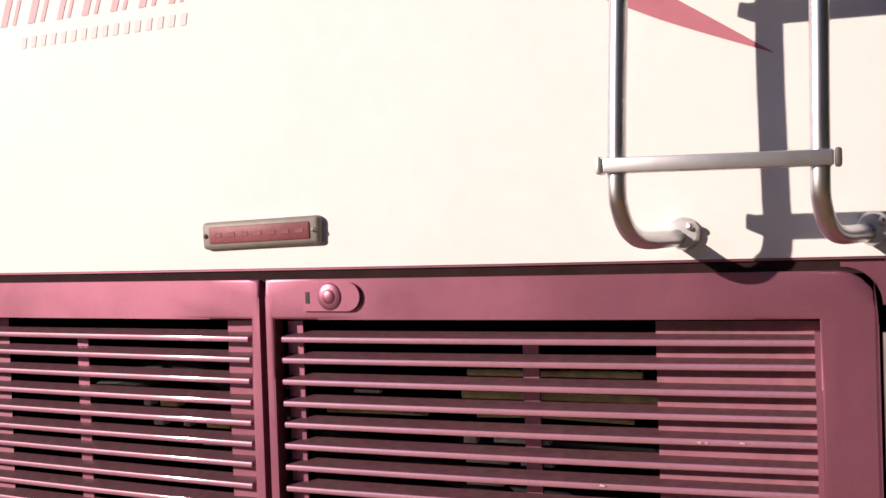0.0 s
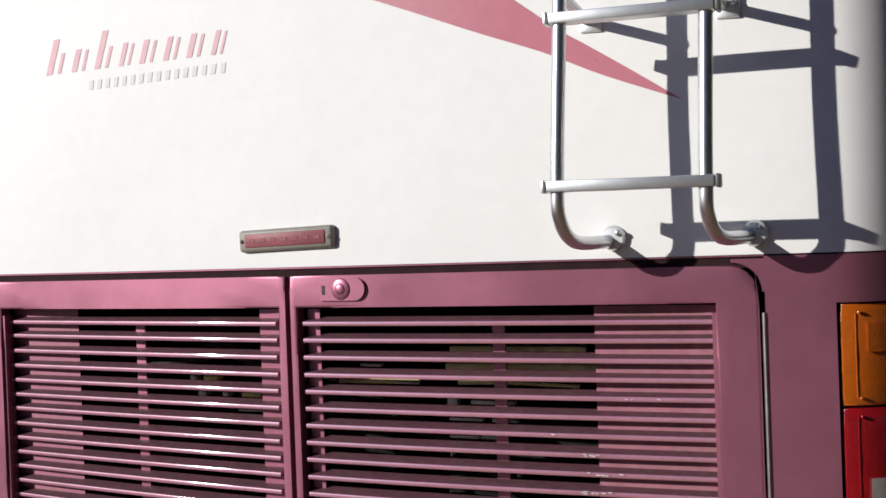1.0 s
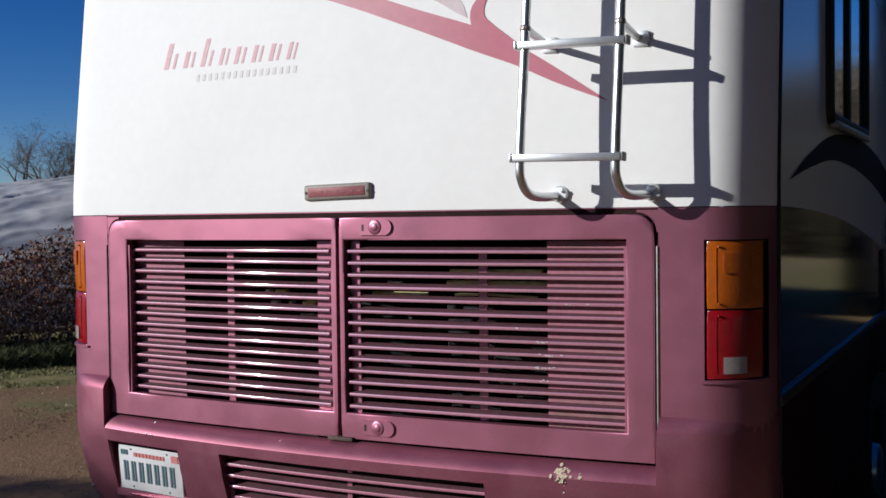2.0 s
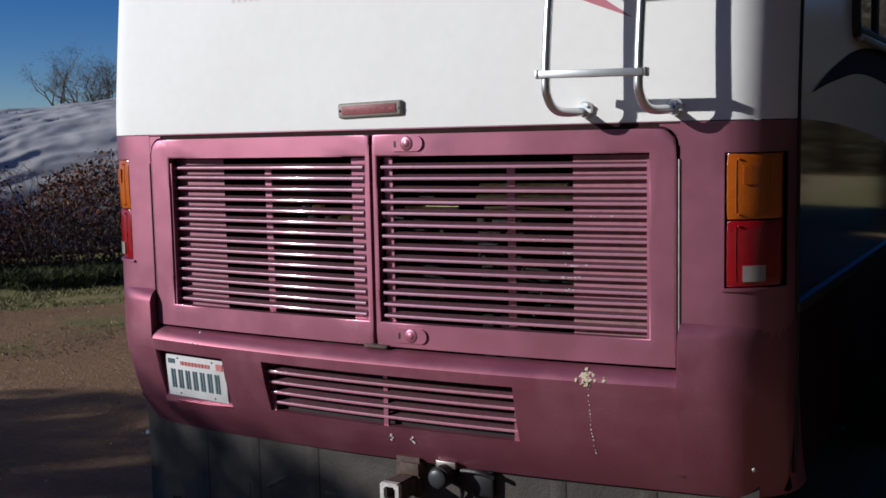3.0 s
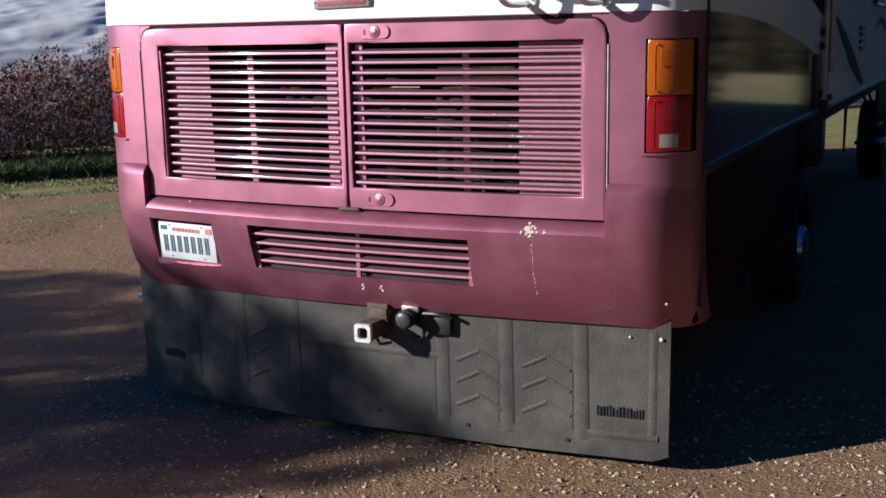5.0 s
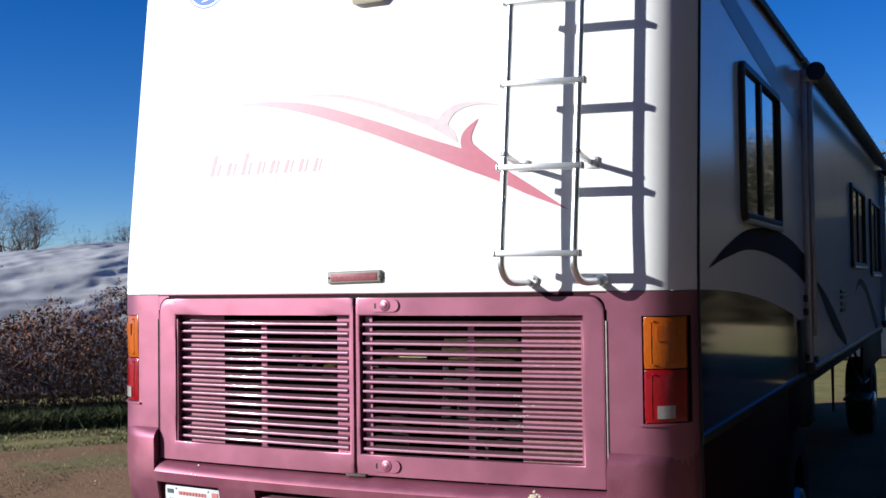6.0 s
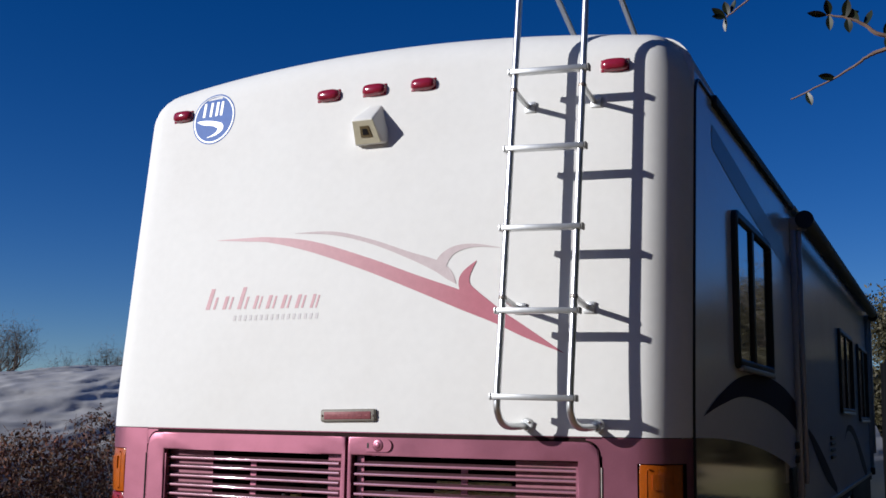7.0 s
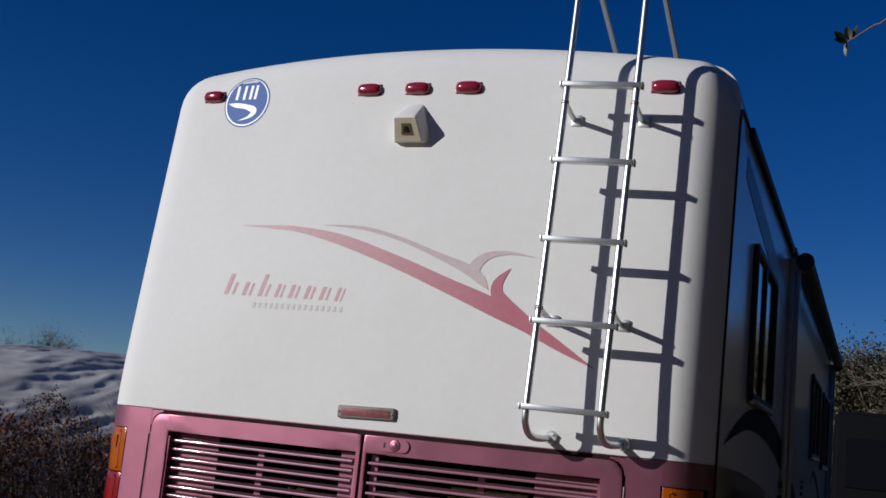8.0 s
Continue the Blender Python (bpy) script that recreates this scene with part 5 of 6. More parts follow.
tube(bm, [(HX + 0.02, 0.0, HZ - 0.028), (HX + 0.035, 0.005, HZ - 0.055), (HX + 0.075, 0.02, HZ - 0.048)], 0.006, 8)
part("pin", bm, RUST, hitch)
bm = bmesh.new()
bmesh.ops.create_cone(bm, cap_ends=True, segments=20, radius1=0.036, radius2=0.036, depth=0.075, matrix=Matrix.Translation((0.215, 0.015, 0.535)) @ Matrix.Rotation(radians(90), 4, 'X'))
bmesh.ops.bevel(bm, geom=[e for e in bm.edges if e.calc_face_angle(0) > 1], offset=0.006, segments=2, affect='EDGES')
sock = part("trailer_socket", bm, BLACK, MH, "black round trailer wiring socket on a bracket")
bm = bmesh.new()
box(bm, 0.185, 0.255, 0.02, 0.06, 0.555, 0.578, 0.003)
part("bracket", bm, STEEL, sock)
sock.location = (0.0, 0.02, -0.014)
bm = bmesh.new()
bmesh.ops.create_uvsphere(bm, u_segments=14, v_segments=8, radius=0.031, matrix=Matrix.Translation((0.215, -0.026, 0.535)) @ Matrix.Diagonal((1, 0.3, 1, 1)))
part("cap", bm, shader("grey_socket_cap", (0.035, 0.036, 0.04), 0.4), sock)
bm = bmesh.new()
tube(bm, curve_points([(0.23, 0.04, 0.51), (0.26, 0.05, 0.49), (0.25, 0.06, 0.45), (0.21, 0.06, 0.44)], 6), 0.007, 8)
tube(bm, curve_points([(0.26, 0.04, 0.55), (0.33, 0.03, 0.555), (0.38, 0.04, 0.54)], 6), 0.008, 8)
box(bm, 0.30, 0.37, 0.05, 0.075, 0.47, 0.555, 0.008)
part("cable", bm, BLACK, sock)
bm = bmesh.new()
tube(bm, [(-1.16, 0.30, 0.435), (-1.26, 0.26, 0.430)], 0.014, 12)
part("exhaust_tip", bm, RUNG_ALU, MH, "bright exhaust tip")


# ---- ground ----
def axis(lo, hi, fine_lo, fine_hi, step):
    a = list(np.arange(fine_lo, fine_hi, step))
    v, s = fine_hi, step
    while v < hi:
        a.append(v)
        s *= 1.25
        v += s
    a.append(hi)
    v, s = fine_lo, step
    while v > lo:
        s *= 1.25
        v -= s
        a.append(max(v, lo))
    return sorted(set(round(float(q), 4) for q in a))


def ground_z(x, y):
    d = math.hypot(x, y - 2)
    z = 0.012 * noise.noise(Vector((x * 1.1, y * 1.1, 0))) + 0.02 * noise.noise(Vector((x * 0.25, y * 0.25, 3)))
    if d > 40:
        z += 0.5 * noise.noise(Vector((x * 0.02, y * 0.02, 7))) * min(1, (d - 40) / 40)
    return z


gx, gy = axis(-900, 900, -9.0, 6.0, 0.22), axis(-900, 900, -5.0, 9.0, 0.22)
verts = [(x, y, ground_z(x, y)) for y in gy for x in gx]
W = len(gx)
faces = [(j * W + i, j * W + i + 1, (j + 1) * W + i + 1, (j + 1) * W + i) for j in range(len(gy) - 1) for i in range(W - 1)]
me = bpy.data.meshes.new("ground")
me.from_pydata(verts, [], faces)
for p in me.polygons:
    p.use_smooth = True
me.materials.append(GROUND)
tagged(new("ground", me), "bare brown dirt and gravel yard with weedy edges", "ground", kind="structure")


def quads(name, centers, ax, ay, mat, label, category, kind="stuff", parent=None):
    """Many small leaf-shaped faces in one mesh: four corners each from centre, half-length and half-width vectors."""
    c, a, b = (np.asarray(q, dtype=float) for q in (centers, ax, ay))
    n = len(c)
    v = np.empty((n, 4, 3))
    v[:, 0], v[:, 1], v[:, 2], v[:, 3] = c - a, c + b, c + a, c - b
    me = bpy.data.meshes.new(name)
    me.from_pydata([tuple(p) for p in v.reshape(-1, 3)], [], [(4 * i, 4 * i + 1, 4 * i + 2, 4 * i + 3) for i in range(n)])
    me.materials.append(mat)
    ob = new(name, me)
    if parent:
        ob.parent = parent
        ob["kind"] = "stuff"
    else:
        tagged(ob, label, category, kind=kind)
    return ob


RNG = np.random.default_rng(11)


def rand_dirs(n):
    d = RNG.normal(size=(n, 3))
    return d / np.linalg.norm(d, axis=1)[:, None]


# gravel by the flap
def stones(name, n, xr, yr, s0, s1, label):
    vs, fs = [], []
    base = [(1, 0, 0), (-1, 0, 0), (0, 1, 0), (0, -1, 0), (0, 0, 1), (0, 0, -1)]
    tri = [(0, 2, 4), (2, 1, 4), (1, 3, 4), (3, 0, 4), (2, 0, 5), (1, 2, 5), (3, 1, 5), (0, 3, 5)]
    for i in range(n):
        x, y = RNG.uniform(*xr), RNG.uniform(*yr)
        s = s0 + (s1 - s0) * RNG.random() ** 3
        j = RNG.uniform(0.6, 1.3, (6, 3))
        a = RNG.uniform(0, 6.28)
        ca, sa = math.cos(a), math.sin(a)
        k = len(vs)
        z = ground_z(x, y)
        for (p, q, r), w in zip(base, j):
            p, q, r = p * w[0] * s + RNG.normal() * s * 0.25, q * w[1] * s * 0.8 + RNG.normal() * s * 0.25, r * w[2] * s * 0.6
            vs.append((x + ca * p - sa * q, y + sa * p + ca * q, z + r + s * 0.2))
        fs += [(k + a1, k + b1, k + c1) for a1, b1, c1 in tri]
    me = bpy.data.meshes.new(name)
    me.from_pydata(vs, [], fs)
    me.materials.append(STONE)
    tagged(new(name, me), label, "gravel", kind="stuff")


stones("gravel", 15000, (-1.6, 3.2), (-1.3, 1.4), 0.003, 0.013, "loose tan gravel on the dirt")
stones("pebbles", 4000, (-6.5, 3.5), (-3.0, 4.5), 0.003, 0.013, "scattered pebbles on the dirt")

# dry straws on the gravel and weeds at the hedge foot
n = 260
c = np.stack([RNG.uniform(0.5, 3.2, n), RNG.uniform(-1.2, 1.2, n), np.full(n, 0.022)], 1)
d = RNG.normal(size=(n, 3)) * (1, 1, 0.12)
d = d / np.linalg.norm(d, axis=1)[:, None] * RNG.uniform(0.02, 0.08, n)[:, None]
quads("straw", c, d, np.stack([-d[:, 1], d[:, 0], np.zeros(n)], 1) * 0.04, STRAW, "dry straws lying on gravel", "straw")

D = np.array((-0.73, 0.68, 0.0))
E_ = np.array((0.68, 0.73, 0.0))


def strip_points(n, d0, d1, e0, e1):
    return RNG.uniform(d0, d1, n)[:, None] * D + RNG.uniform(e0, e1, n)[:, None] * E_


def blades(name, n, d0, d1, e0, e1, h0, h1, mat, label, tilt=0.45, w0=0.006, w1=0.018):
    c = strip_points(n, d0, d1, e0, e1)
    keep = np.array([noise.noise(Vector((p[0] * 0.8, p[1] * 0.8, 5))) > -0.18 for p in c])
    c = c[keep]
    n = len(c)
    h = RNG.uniform(h0, h1, n)
    a = np.stack([RNG.normal(0, tilt, n), RNG.normal(0, tilt, n), np.ones(n)], 1) * (h / 2)[:, None]
    c[:, 2] = h / 2
    w = RNG.normal(size=(n, 3)) * (1, 1, 0.1)
    w = w / np.linalg.norm(w, axis=1)[:, None] * RNG.uniform(w0, w1, n)[:, None]
    quads(name, c, a, w, mat, label, "grass")


blades("grass", 42000, 7.9, 9.9, -8.0, 6.0, 0.012, 0.045, VERGE, "short yellow-green grass verge below the hedge", 0.7, 0.003, 0.008)
blades("weeds", 70000, 9.3, 10.8, -6.0, 4.0, 0.03, 0.24, WEED, "broad green weeds at the foot of the brambles", 1.0, 0.005, 0.014)
blades("dry_grass", 2500, 5.2, 8.4, -8.0, 6.0, 0.012, 0.05, STRAW, "thin dry grass tufts on the dirt", 0.8, 0.002, 0.005)
blades("clover", 9000, 5.0, 6.6, -7.0, 4.0, 0.008, 0.022, WEED, "low green patches on the dirt", 1.4, 0.003, 0.008)


# ---- bramble hedge ----
hedge = tagged(new("bramble_hedge"), "tangled brown bramble hedge with sparse leaves", "hedge")
bm = bmesh.new()
hr = random.Random(8)


def hedge_h(e):
    return 1.42 + 0.26 * noise.noise(Vector((e * 0.8, 2, 0))) + 0.10 * noise.noise(Vector((e * 2.3, 5, 0))) + 0.02 + 0.17 * math.tanh((e + 1.3) * 1.1)


stem_pts = []
for k in range(620):
    e, d = hr.uniform(-8, 6), hr.uniform(10.2, 11.7)
    h = hedge_h(e) * hr.uniform(0.55, 1.12)
    p = D * d + E_ * e
    q = [Vector(p)]
    de, dd = hr.gauss(0, 0.30), hr.gauss(0, 0.22)
    for t in (0.3, 0.6, 0.85, 1.0):
        q.append(Vector(p + E_ * (de * t * t + hr.gauss(0, 0.03)) + D * (dd * t * t)) + Vector((0, 0, h * (t - 0.10 * t ** 4))))
    if hr.random() < 0.5:
        q.append(q[-1] + Vector(E_ * hr.gauss(0, 0.25)) + Vector((0, 0, -hr.uniform(0.0, 0.25))))
    stem_pts.append(q)
    tube(bm, q, [0.008, 0.007, 0.006, 0.004, 0.003, 0.002][:len(q)], 4, caps=False)
part("cane", bm, TWIG, hedge)["kind"] = "stuff"
n = 105000
e = RNG.uniform(-8, 6, n)
hh = np.array([hedge_h(v) for v in e])
f = RNG.random(n) ** 0.75
depth = 10.1 + RNG.random(n) * 1.7 + 0.35 * np.maximum(0, f - 0.7)
c = depth[:, None] * D + e[:, None] * E_
c[:, 2] = f * hh * RNG.uniform(0.9, 1.08, n)
dens = np.array([noise.noise(Vector((p[0] * 1.6, p[1] * 1.6, p[2] * 1.8))) for p in c])
keep = dens > (-0.40 + 0.85 * np.maximum(0, f - 0.62) / 0.38)
c = c[keep]
n = len(c)
a = rand_dirs(n)
b = np.cross(a, rand_dirs(n))
b /= np.linalg.norm(b, axis=1)[:, None]
s = RNG.uniform(0.012, 0.036, n)[:, None]
quads("leaves", c, a * s, b * s * 0.55, BRAMBLE, "", "", parent=hedge)

# ---- long polytunnel under white sheeting ----
def sheeting_relief(e, a):
    """Slack drapes: long ridges that sweep along the tunnel, sagging between pulls, with small crumples on them."""
    s = a * 2.6
    sag = 0.55 * noise.noise(Vector((e * 0.35, s * 0.4, 11.0)))
    wr = 0.0
    for f, amp, slim in ((1.1, 0.018, 0.34), (2.4, 0.030, 0.24), (5.0, 0.030, 0.20), (10.0, 0.012, 0.24)):
        q = noise.noise(Vector(((s - 0.22 * e + sag) * f, (e + 0.3 * s) * f * slim, 2.0 * f)))
        wr += amp * (1 - 2.4 * abs(q))
    return wr * math.sin(a) ** 0.8


bm = bmesh.new()
rows = []
NA = 170
for e in spread(-12.0, -5.0, 30) + spread(-4.95, 4.5, 210) + spread(4.7, 16.0, 40):
    end = max(0.0, min(1.0, (e + 12.0) / 4.5))
    hgt = 2.32 * math.sqrt(1 - (1 - end) ** 2) if end < 1 else 2.32
    hgt *= 1 + 0.02 * math.sin(e * 0.5) + 0.05 * math.tanh((e + 0.9) * 0.9) - 0.03
    row = []
    for k in range(NA + 1):
        a = math.pi * k / NA
        wr = sheeting_relief(e, a)
        p = D * (16.4 - 2.9 * math.cos(a) - wr * 1.2) + E_ * e
        row.append(bm.verts.new((p[0], p[1], max(-0.05, hgt * math.sin(a) ** 0.75 + wr))))
    rows.append(row)
for r0, r1 in zip(rows, rows[1:]):
    for k in range(NA):
        bm.faces.new((r0[k], r0[k + 1], r1[k + 1], r1[k]))
tunnel = tagged(new("polytunnel"), "long low tunnel covered in wrinkled white sheeting", "polytunnel")
part("sheeting", bm, PLASTIC, tunnel, angle=80)
bm = bmesh.new()
for d in (13.40, 19.40):
    q = [Vector(D * d + E_ * e) + Vector((0, 0, 0.05)) for e in spread(-10.0, 16.0, 12)]
    tube(bm, q, 0.05, 6)
part("ground_rail", bm, BARK, tunnel, "timber rail holding the sheeting down")


# ---- trees ----
def grow(bm, p, d, length, r, depth, rng, tips, spread_a=0.6, sides=5, up=0.12, taper=0.72):
    pts, rad = [p], [r]
    q = Vector(p)
    v = Vector(d)
    for k in range(3):
        v = (v + Vector((rng.gauss(0, 0.16), rng.gauss(0, 0.16), rng.gauss(0, 0.10) + up * 0.5))).normalized()
        q = q + v * length / 3
        pts.append(q.copy())
        rad.append(r * (1 - (1 - taper) * (k + 1) / 3))
    tube(bm, pts, rad, max(3, sides), caps=False)
    if depth == 0:
        tips.append((q.copy(), v.copy()))
        return
    for k in range(rng.choice((2, 3, 3))):
        w = (v + Vector((rng.gauss(0, spread_a), rng.gauss(0, spread_a), rng.gauss(0, spread_a * 0.6) + up))).normalized()
        start = pts[rng.choice((2, 3, 3))]
        grow(bm, start, w, length * rng.uniform(0.62, 0.85), r * taper * rng.uniform(0.55, 0.8), depth - 1, rng, tips, spread_a, sides - 1, up, taper)
    if depth > 1:
        tips.append((q.copy(), v.copy()))


def make_tree(name, label, loc, height, trunk_r, seed, depth=4, leaves=0, leaf=(0.05, 0.09), spread_r=0.5, mat=None, spread_a=0.6, trunk_part=0.28, cap=99.0, aspect=0.5):
    rng = random.Random(seed)
    tree = tagged(new(name), label, "tree")
    tree.location = loc
    bm = bmesh.new()
    tips = []
    base_len = height * trunk_part
    tube(bm, [(0, 0, -0.1), (0.02, 0.01, base_len * 0.5), (0.0, 0.05, base_len)], [trunk_r * 1.25, trunk_r, trunk_r * 0.9], 9, caps=False)
    for k in range(4):
        a = 2 * math.pi * (k + rng.random() * 0.6) / 4
        grow(bm, Vector((0, 0.05, base_len * rng.uniform(0.8, 1.0))), Vector((math.cos(a) * 0.6, math.sin(a) * 0.6, 0.8)).normalized(), height * 0.26, trunk_r * 0.62, depth, rng, tips, spread_a, 7)
    top = max(t[0].z for t in tips)
    bmesh.ops.scale(bm, vec=(height / top,) * 3, verts=bm.verts[:])
    k = height / top
    part("trunk", bm, BARK, tree)
    if leaves:
        per = max(1, leaves // len(tips))
        cs = np.array([tuple(t[0] * k) for t in tips])
        c = np.repeat(cs, per, axis=0) + RNG.normal(0, spread_r * 0.5, (len(cs) * per, 3))
        c = c[c[:, 2] < cap]
        n = len(c)
        a = rand_dirs(n)
        b = np.cross(a, rand_dirs(n))
        b /= np.linalg.norm(b, axis=1)[:, None]
        s = RNG.uniform(*leaf, n)[:, None]
        quads("crown", c, a * s, b * s * aspect, mat or LEAF, "", "", parent=tree)
    return tree


# bare trees on the skyline beyond the tunnel
make_tree("bare_tree", "bare winter oak on the skyline", (-43.0, 38.2, 0), 6.7, 0.30, 3, depth=5, leaves=4500, leaf=(0.10, 0.28), spread_r=0.45, mat=BARK, spread_a=0.55, aspect=0.03)
make_tree("bare_tree", "low bare winter tree on the skyline", (-40.5, 43.5, 0), 5.0, 0.22, 9, depth=4, leaves=3000, leaf=(0.10, 0.3), spread_r=0.6, mat=BARK, aspect=0.03)
make_tree("bare_tree", "bare winter oak on the skyline", (-50.0, 33.0, 0), 6.6, 0.28, 13, depth=5)
# trees past the nose of the motorhome
make_tree("tree", "olive-brown evergreen tree beyond the yard", (3.4, 44.0, 0), 6.6, 0.35, 21, depth=4, leaves=46000, leaf=(0.05, 0.11), spread_r=1.0, mat=OLIVE)
make_tree("tree", "olive-brown evergreen tree beyond the yard", (9.5, 52.0, 0), 8.0, 0.35, 24, depth=4, leaves=20000, leaf=(0.08, 0.18), spread_r=1.2, mat=OLIVE)
make_tree("bare_tree", "bare winter tree with pale twigs", (5.4, 40.0, 0), 8.6, 0.22, 27, depth=5)
far = make_tree("tree", "dark leafy oak at the edge of the field", (22.0, 22.0, 0), 9.5, 0.4, 31, depth=4, leaves=15000, leaf=(0.10, 0.22), spread_r=1.3)
tr = random.Random(5)
for k in range(11):
    x, y = 18.5 + tr.uniform(-1, 4) + k * 0.5, -8 + k * 4.8 + tr.uniform(-1, 1)
    o = copy_thing(far, Matrix.Translation((x, y, 0)) @ Matrix.Rotation(tr.uniform(0, 6.28), 4, 'Z'))
    o.scale = (tr.uniform(0.8, 1.2),) * 3
# unseen tall oaks added round the yard to block sky light, clear of the sun
sky_screen_oak = make_tree("oak_tree", "unseen tall oak added to block sky light", (8.3, 1.0, 0), 6.2, 0.34, 33, depth=4, leaves=36000, leaf=(0.07, 0.15), spread_r=1.1, spread_a=0.7)
for x, y, k in ((9.2, 5.6, 1.05), (9.6, 10.5, 1.1), (10.5, 16.0, 1.2), (7.6, -4.6, 1.0), (3.6, -9.5, 1.1), (8.6, -10.5, 1.2), (-1.4, -12.5, 1.0)):
    o = copy_thing(sky_screen_oak, Matrix.Translation((x, y, 0)) @ Matrix.Rotation(x * 1.3 + y, 4, 'Z'))
    o.scale = (k, k, k)


# low oaks towards the sun that shade the ground and the foot of the motorhome
SH = Vector((0.7254, 0.6884, 0))
SU = Vector((0.6884, -0.7254, 0))


def dense_oak(p, half, top, low, label, size, mat):
    """A low dense oak: trunk, limbs and a broad uneven crown."""
    u = p.x
    tree = tagged(new("oak_tree"), label, "tree")
    tree.location = (p.x, p.y, 0)
    bm = bmesh.new()
    tube(bm, [(0, 0, -0.1), (0.03, 0, 0.8), (0, 0.02, 1.7)], [0.24, 0.19, 0.16], 9, caps=False)
    rng = random.Random(int(100 * half + 10 * top))
    for k in range(7):
        a = 0.9 * k + rng.random() * 0.5
        e = Vector((math.cos(a) * half * 0.8, math.sin(a) * half * 0.8, rng.uniform(2.6, top - 0.4)))
        tube(bm, [(0, 0.02, 1.5), tuple(e * 0.5 + Vector((0, 0, 0.7))), tuple(e)], [0.09, 0.05, 0.02], 6, caps=False)
    part("trunk", bm, BARK, tree)
    n = 60000
    q = RNG.uniform(-1, 1, (n, 3)) * (half * 1.15, half * 1.15, 1.0)
    r = np.hypot(q[:, 0], q[:, 1]) / half
    lump = np.array([noise.noise(Vector((v[0] * 2.2 + u, v[1] * 2.2, v[2] * 1.5))) for v in q])
    hi = top - 0.22 * np.clip(r, 0, 1.2) ** 3 + 0.20 * lump
    z = low + (q[:, 2] + 1) / 2 * (hi - low)
    hole = np.array([noise.noise(Vector((v[0] * 3.5, v[1] * 3.5 + u, w * 3.5))) for v, w in zip(q, z)])
    keep = (r < 1.0 + 0.25 * lump) & (hole > -0.12)
    c = np.stack([q[:, 0], q[:, 1], z], 1)[keep]
    n = len(c)
    a = rand_dirs(n)
    b = np.cross(a, rand_dirs(n))
    b /= np.linalg.norm(b, axis=1)[:, None]
    s2 = RNG.uniform(*size, n)[:, None]
    quads("crown", c, a * s2, b * s2 * 0.5, mat, "", "", parent=tree)


for u, half, top, s in ((-0.50, 0.85, 4.56, -12.0), (-1.85, 1.10, 4.48, -12.4), (-3.20, 0.90, 3.90, -12.0)):
    dense_oak(SH * s + SU * u, half, top, 1.3, "low dense oak that shades the yard", (0.022, 0.05), LEAF)
# unseen low oaks added to keep sky light off the flank and ground
for x, y, half, top in ((4.9, 4.6, 1.9, 2.9), (5.2, 8.6, 2.0, 3.1), (6.4, 12.6, 2.0, 3.4), (5.2, 0.8, 1.7, 2.8)):
    dense_oak(Vector((x, y, 0)), half, top, 0.3, "unseen low oak added to darken the flank", (0.05, 0.10), LEAF)
for x, y, half, top in ((1.0, 36.0, 2.6, 3.4), (4.6, 38.0, 2.8, 4.2), (8.5, 40.0, 3.0, 4.0), (-2.6, 44.0, 2.8, 3.6)):
    dense_oak(Vector((x, y, 0)), half, top, 0.05, "dark scrub oak beyond the yard", (0.06, 0.12), OLIVE)

# oak beside the motorhome whose twig hangs into view
oak = tagged(new("oak_tree"), "oak whose leafy twigs hang beside the motorhome", "tree")
oak.location = (5.4, -2.6, 0)
bm = bmesh.new()
tube(bm, [(0, 0, -0.1), (0.05, 0, 1.3), (-0.05, 0.05, 2.6), (-0.1, 0.1, 4.2)], [0.26, 0.2, 0.17, 0.11], 10, caps=False)
tube(bm, curve_points([(-0.05, 0.05, 2.5), (-0.9, 0.5, 2.95), (-1.9, 1.0, 3.0), (-2.6, 1.28, 2.85), (-3.0, 1.40, 2.70)], 5), [0.08 - 0.0035 * i for i in range(21)], 8, caps=False)
orng = random.Random(17)
tips = []
for k in range(6):
    a = 2 * math.pi * k / 6 + 0.4
    grow(bm, Vector((-0.1, 0.1, 3.2 + 0.2 * k)), Vector((math.cos(a) * 0.9, math.sin(a) * 0.9, 0.55)).normalized(), 1.9, 0.10, 3, orng, tips, 0.55, 6)
part("trunk", bm, BARK, oak)
cs = np.array([tuple(t[0]) for t in tips if t[0].x > -2.2])
c = np.repeat(cs, 130, axis=0)
c = c + RNG.normal(0, 0.42, c.shape)
n = len(c)
a = rand_dirs(n)
b = np.cross(a, rand_dirs(n))
s = RNG.uniform(0.025, 0.06, n)[:, None]
quads("crown", c, a * s, b * s * 0.5, LEAF, "", "", parent=oak)


def leaf(p, d, ln, w, roll):
    d = Vector(d).normalized()
    side_v = d.cross(Vector((0.2, 1, 0.3))).normalized()
    side_v = Matrix.Rotation(roll, 3, d) @ side_v
    nrm = d.cross(side_v)
    bm = bmesh.new()
    prev = None
    for k in range(7):
        t = k / 6
        ww = w * math.sin(math.pi * min(1, t * 0.94 + 0.04)) ** 0.8
        c = Vector(p) + d * ln * t + nrm * 0.15 * ln * t * t
        row = [bm.verts.new(c + side_v * ww * q + nrm * abs(q) * ww * 0.35) for q in (-1, 0, 1)]
        if prev:
            for i in range(2):
                bm.faces.new((prev[i], prev[i + 1], row[i + 1], row[i]))
        prev = row
    return part("leaf", bm, TWIG_LEAF, oak)


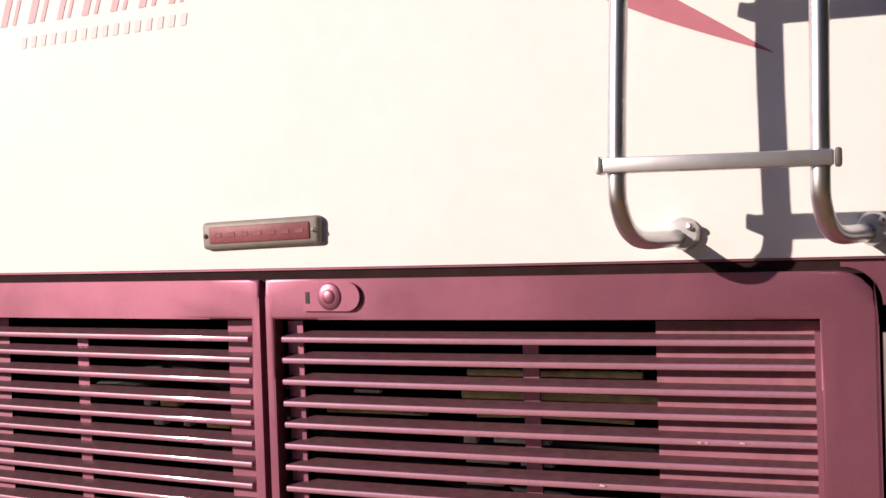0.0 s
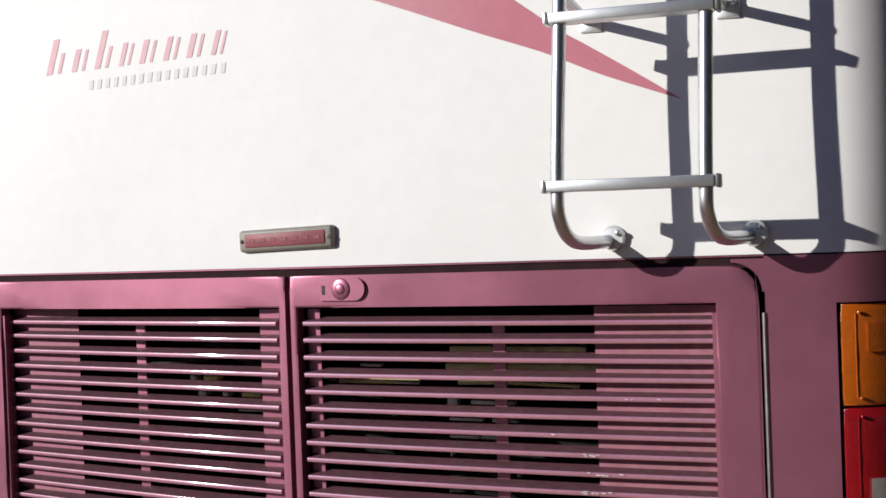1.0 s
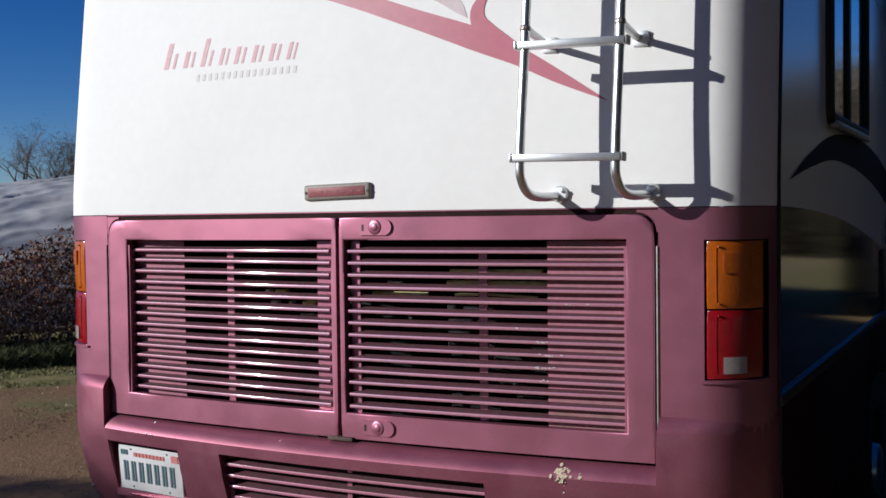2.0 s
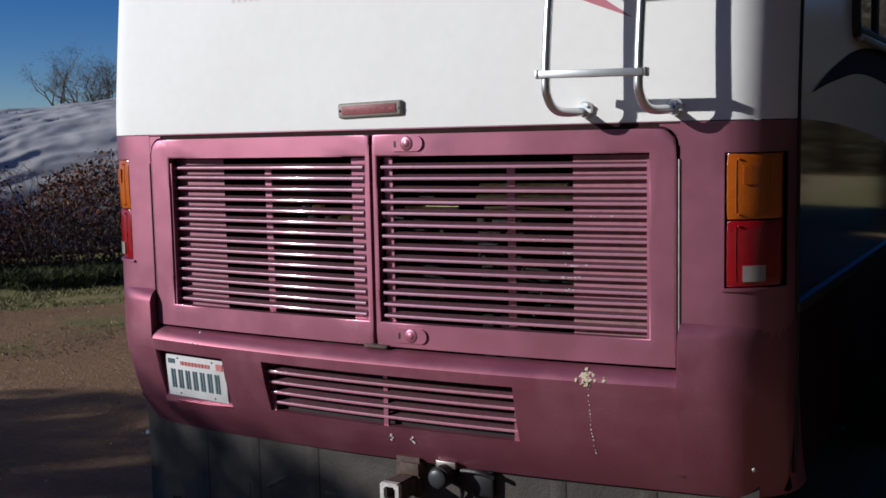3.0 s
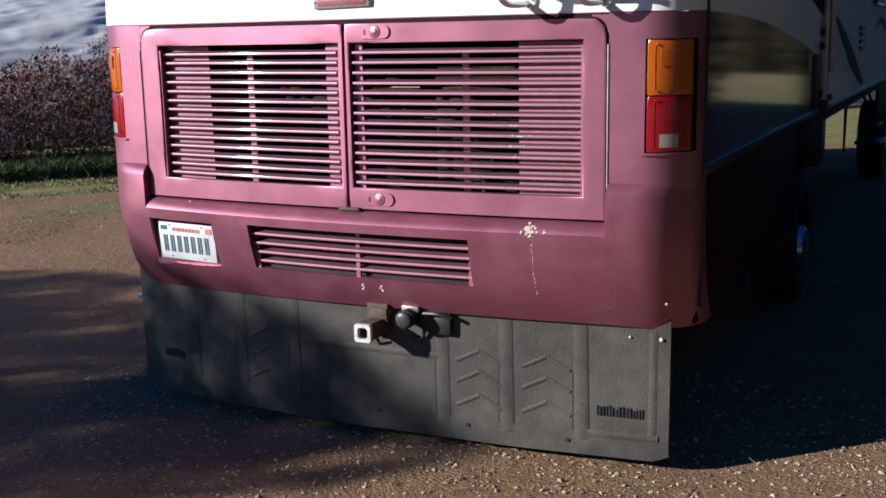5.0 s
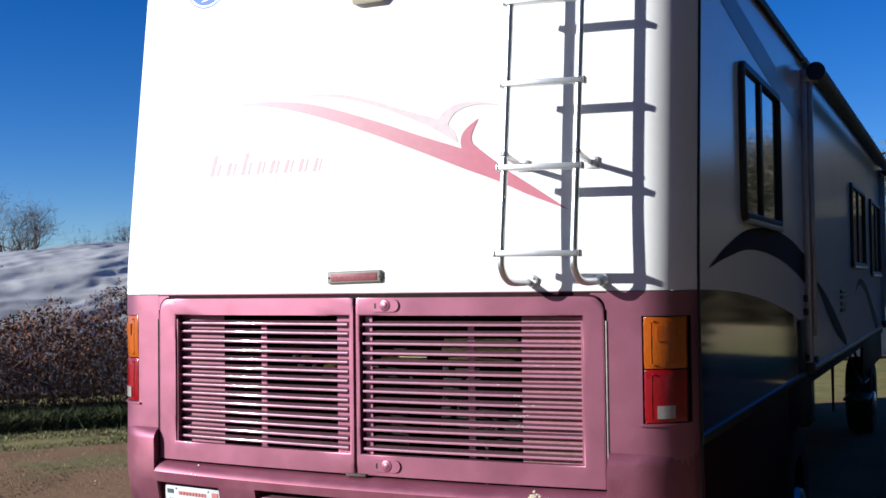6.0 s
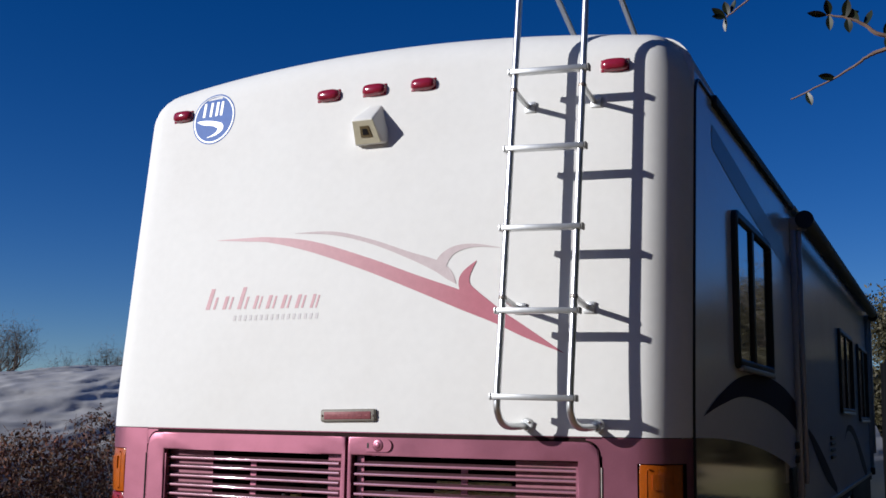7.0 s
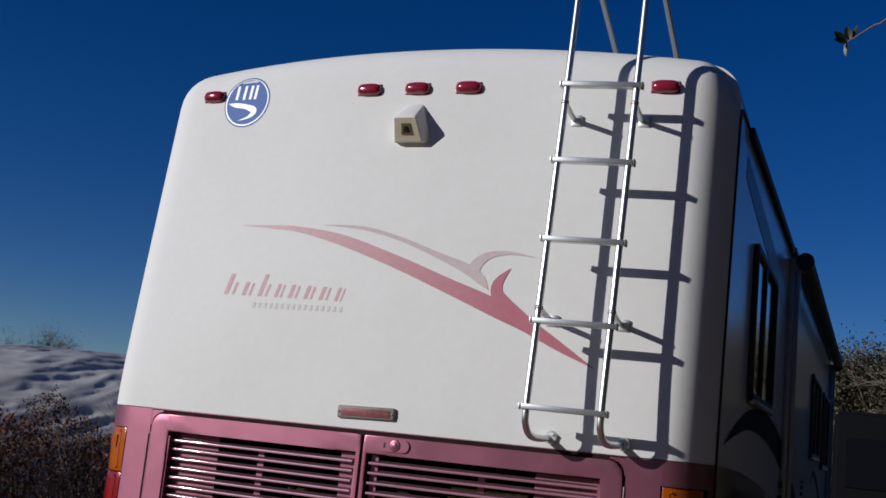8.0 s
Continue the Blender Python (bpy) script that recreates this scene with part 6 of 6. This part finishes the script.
lr = random.Random(2)
TWIGS = (
    ([(-3.734, 1.167, 2.487), (-3.671, 1.161, 2.524), (-3.614, 1.154, 2.553), (-3.538, 1.160, 2.577), (-3.40, 1.175, 2.632), (-3.0, 1.40, 2.70)],
     ((0.0, -1.0, 0.7), (0.01, -1.0, -0.1), (0.03, -0.25, 1.0), (0.06, 0.3, 0.9), (0.01, 0.1, -1.0), (0.40, 0.4, -0.9), (0.60, 0.1, -1.0), (0.66, 0.7, 0.5))),
    ([(-3.599, 1.045, 2.263), (-3.517, 1.042, 2.296), (-3.465, 1.037, 2.325), (-3.428, 1.044, 2.341), (-3.30, 1.065, 2.378), (-3.0, 1.40, 2.70)],
     ((0.09, 0.35, -1.0), (0.20, -1.0, 0.1), (0.72, 0.3, 0.8))),
    ([(-3.526, 1.015, 2.409), (-3.502, 1.019, 2.404), (-3.471, 1.026, 2.391), (-3.427, 1.037, 2.362), (-3.34, 1.075, 2.35), (-3.0, 1.40, 2.70)],
     ((0.0, -1.0, 0.1), (0.06, -0.2, 1.0), (0.08, 0.0, -1.0), (0.2, 0.9, 0.3), (0.28, 0.2, 1.0), (0.30, 0.1, -1.0), (0.42, -0.5, 1.0), (0.48, 0.5, 1.0), (0.60, 0.2, 1.0), (0.62, 0.3, -0.9), (0.68, -0.3, 1.0))))
for ctrl, leaves in TWIGS:
    pts = curve_points(ctrl, 7)
    bm = bmesh.new()
    tube(bm, [(x + lr.gauss(0, 0.001), y, z + lr.gauss(0, 0.001)) for x, y, z in pts], [0.0016 + 0.0060 * (i / len(pts)) ** 1.5 for i in range(len(pts))], 6)
    part("twig", bm, TWIG, oak)
    for f, across, up in leaves:
        p = pts[min(len(pts) - 1, int(f * (len(pts) - 1)))]
        leaf(p, (across * 0.9, across * 0.41 + lr.uniform(-0.3, 0.3), up), lr.uniform(0.028, 0.038), lr.uniform(0.0060, 0.0085), lr.uniform(-0.6, 0.6))

# ---- dark van parked beside the nose ----
van = tagged(new("parked_van"), "van beside the motorhome, coloured black to stand for shade", "van")
van.location = (2.02, 16.4, 0)


def van_part(name, mat, outline, x0, x1, parent=van, bevel=0.06):
    bm = bmesh.new()
    a = [bm.verts.new((x0, y, z)) for y, z in outline]
    b = [bm.verts.new((x1, y, z)) for y, z in outline]
    bm.faces.new(a)
    bm.faces.new(b[::-1])
    for k in range(len(a)):
        bm.faces.new((a[k], b[k], b[(k + 1) % len(a)], a[(k + 1) % len(a)]))
    if bevel:
        bmesh.ops.bevel(bm, geom=bm.edges[:], offset=bevel, segments=3, affect='EDGES')
    return part(name, bm, mat, parent)


van_part("body", VAN, [(-2.4, 0.35), (2.3, 0.35), (2.4, 0.95), (1.5, 1.20), (0.9, 2.42), (-2.0, 2.60), (-2.42, 1.3)], -0.85, 0.85)
van_part("rear_window", VAN_GLASS, [(-2.40, 1.45), (-2.10, 2.28), (-2.09, 2.28), (-2.37, 1.45)], -0.66, 0.66, bevel=0)
for x in (-0.855, 0.845):
    van_part("side_window", VAN_GLASS, [(-1.9, 1.3), (1.0, 1.3), (0.6, 2.1), (-1.8, 2.25)], x, x + 0.01, bevel=0)
for x in (-0.76, 0.76):
    for y in (-1.5, 1.5):
        bm = bmesh.new()
        bmesh.ops.create_cone(bm, cap_ends=True, segments=24, radius1=0.34, radius2=0.34, depth=0.22, matrix=Matrix.Translation((x, y, 0.34)) @ Matrix.Rotation(radians(90), 4, 'Y'))
        part("tyre", bm, RUBBER, van)
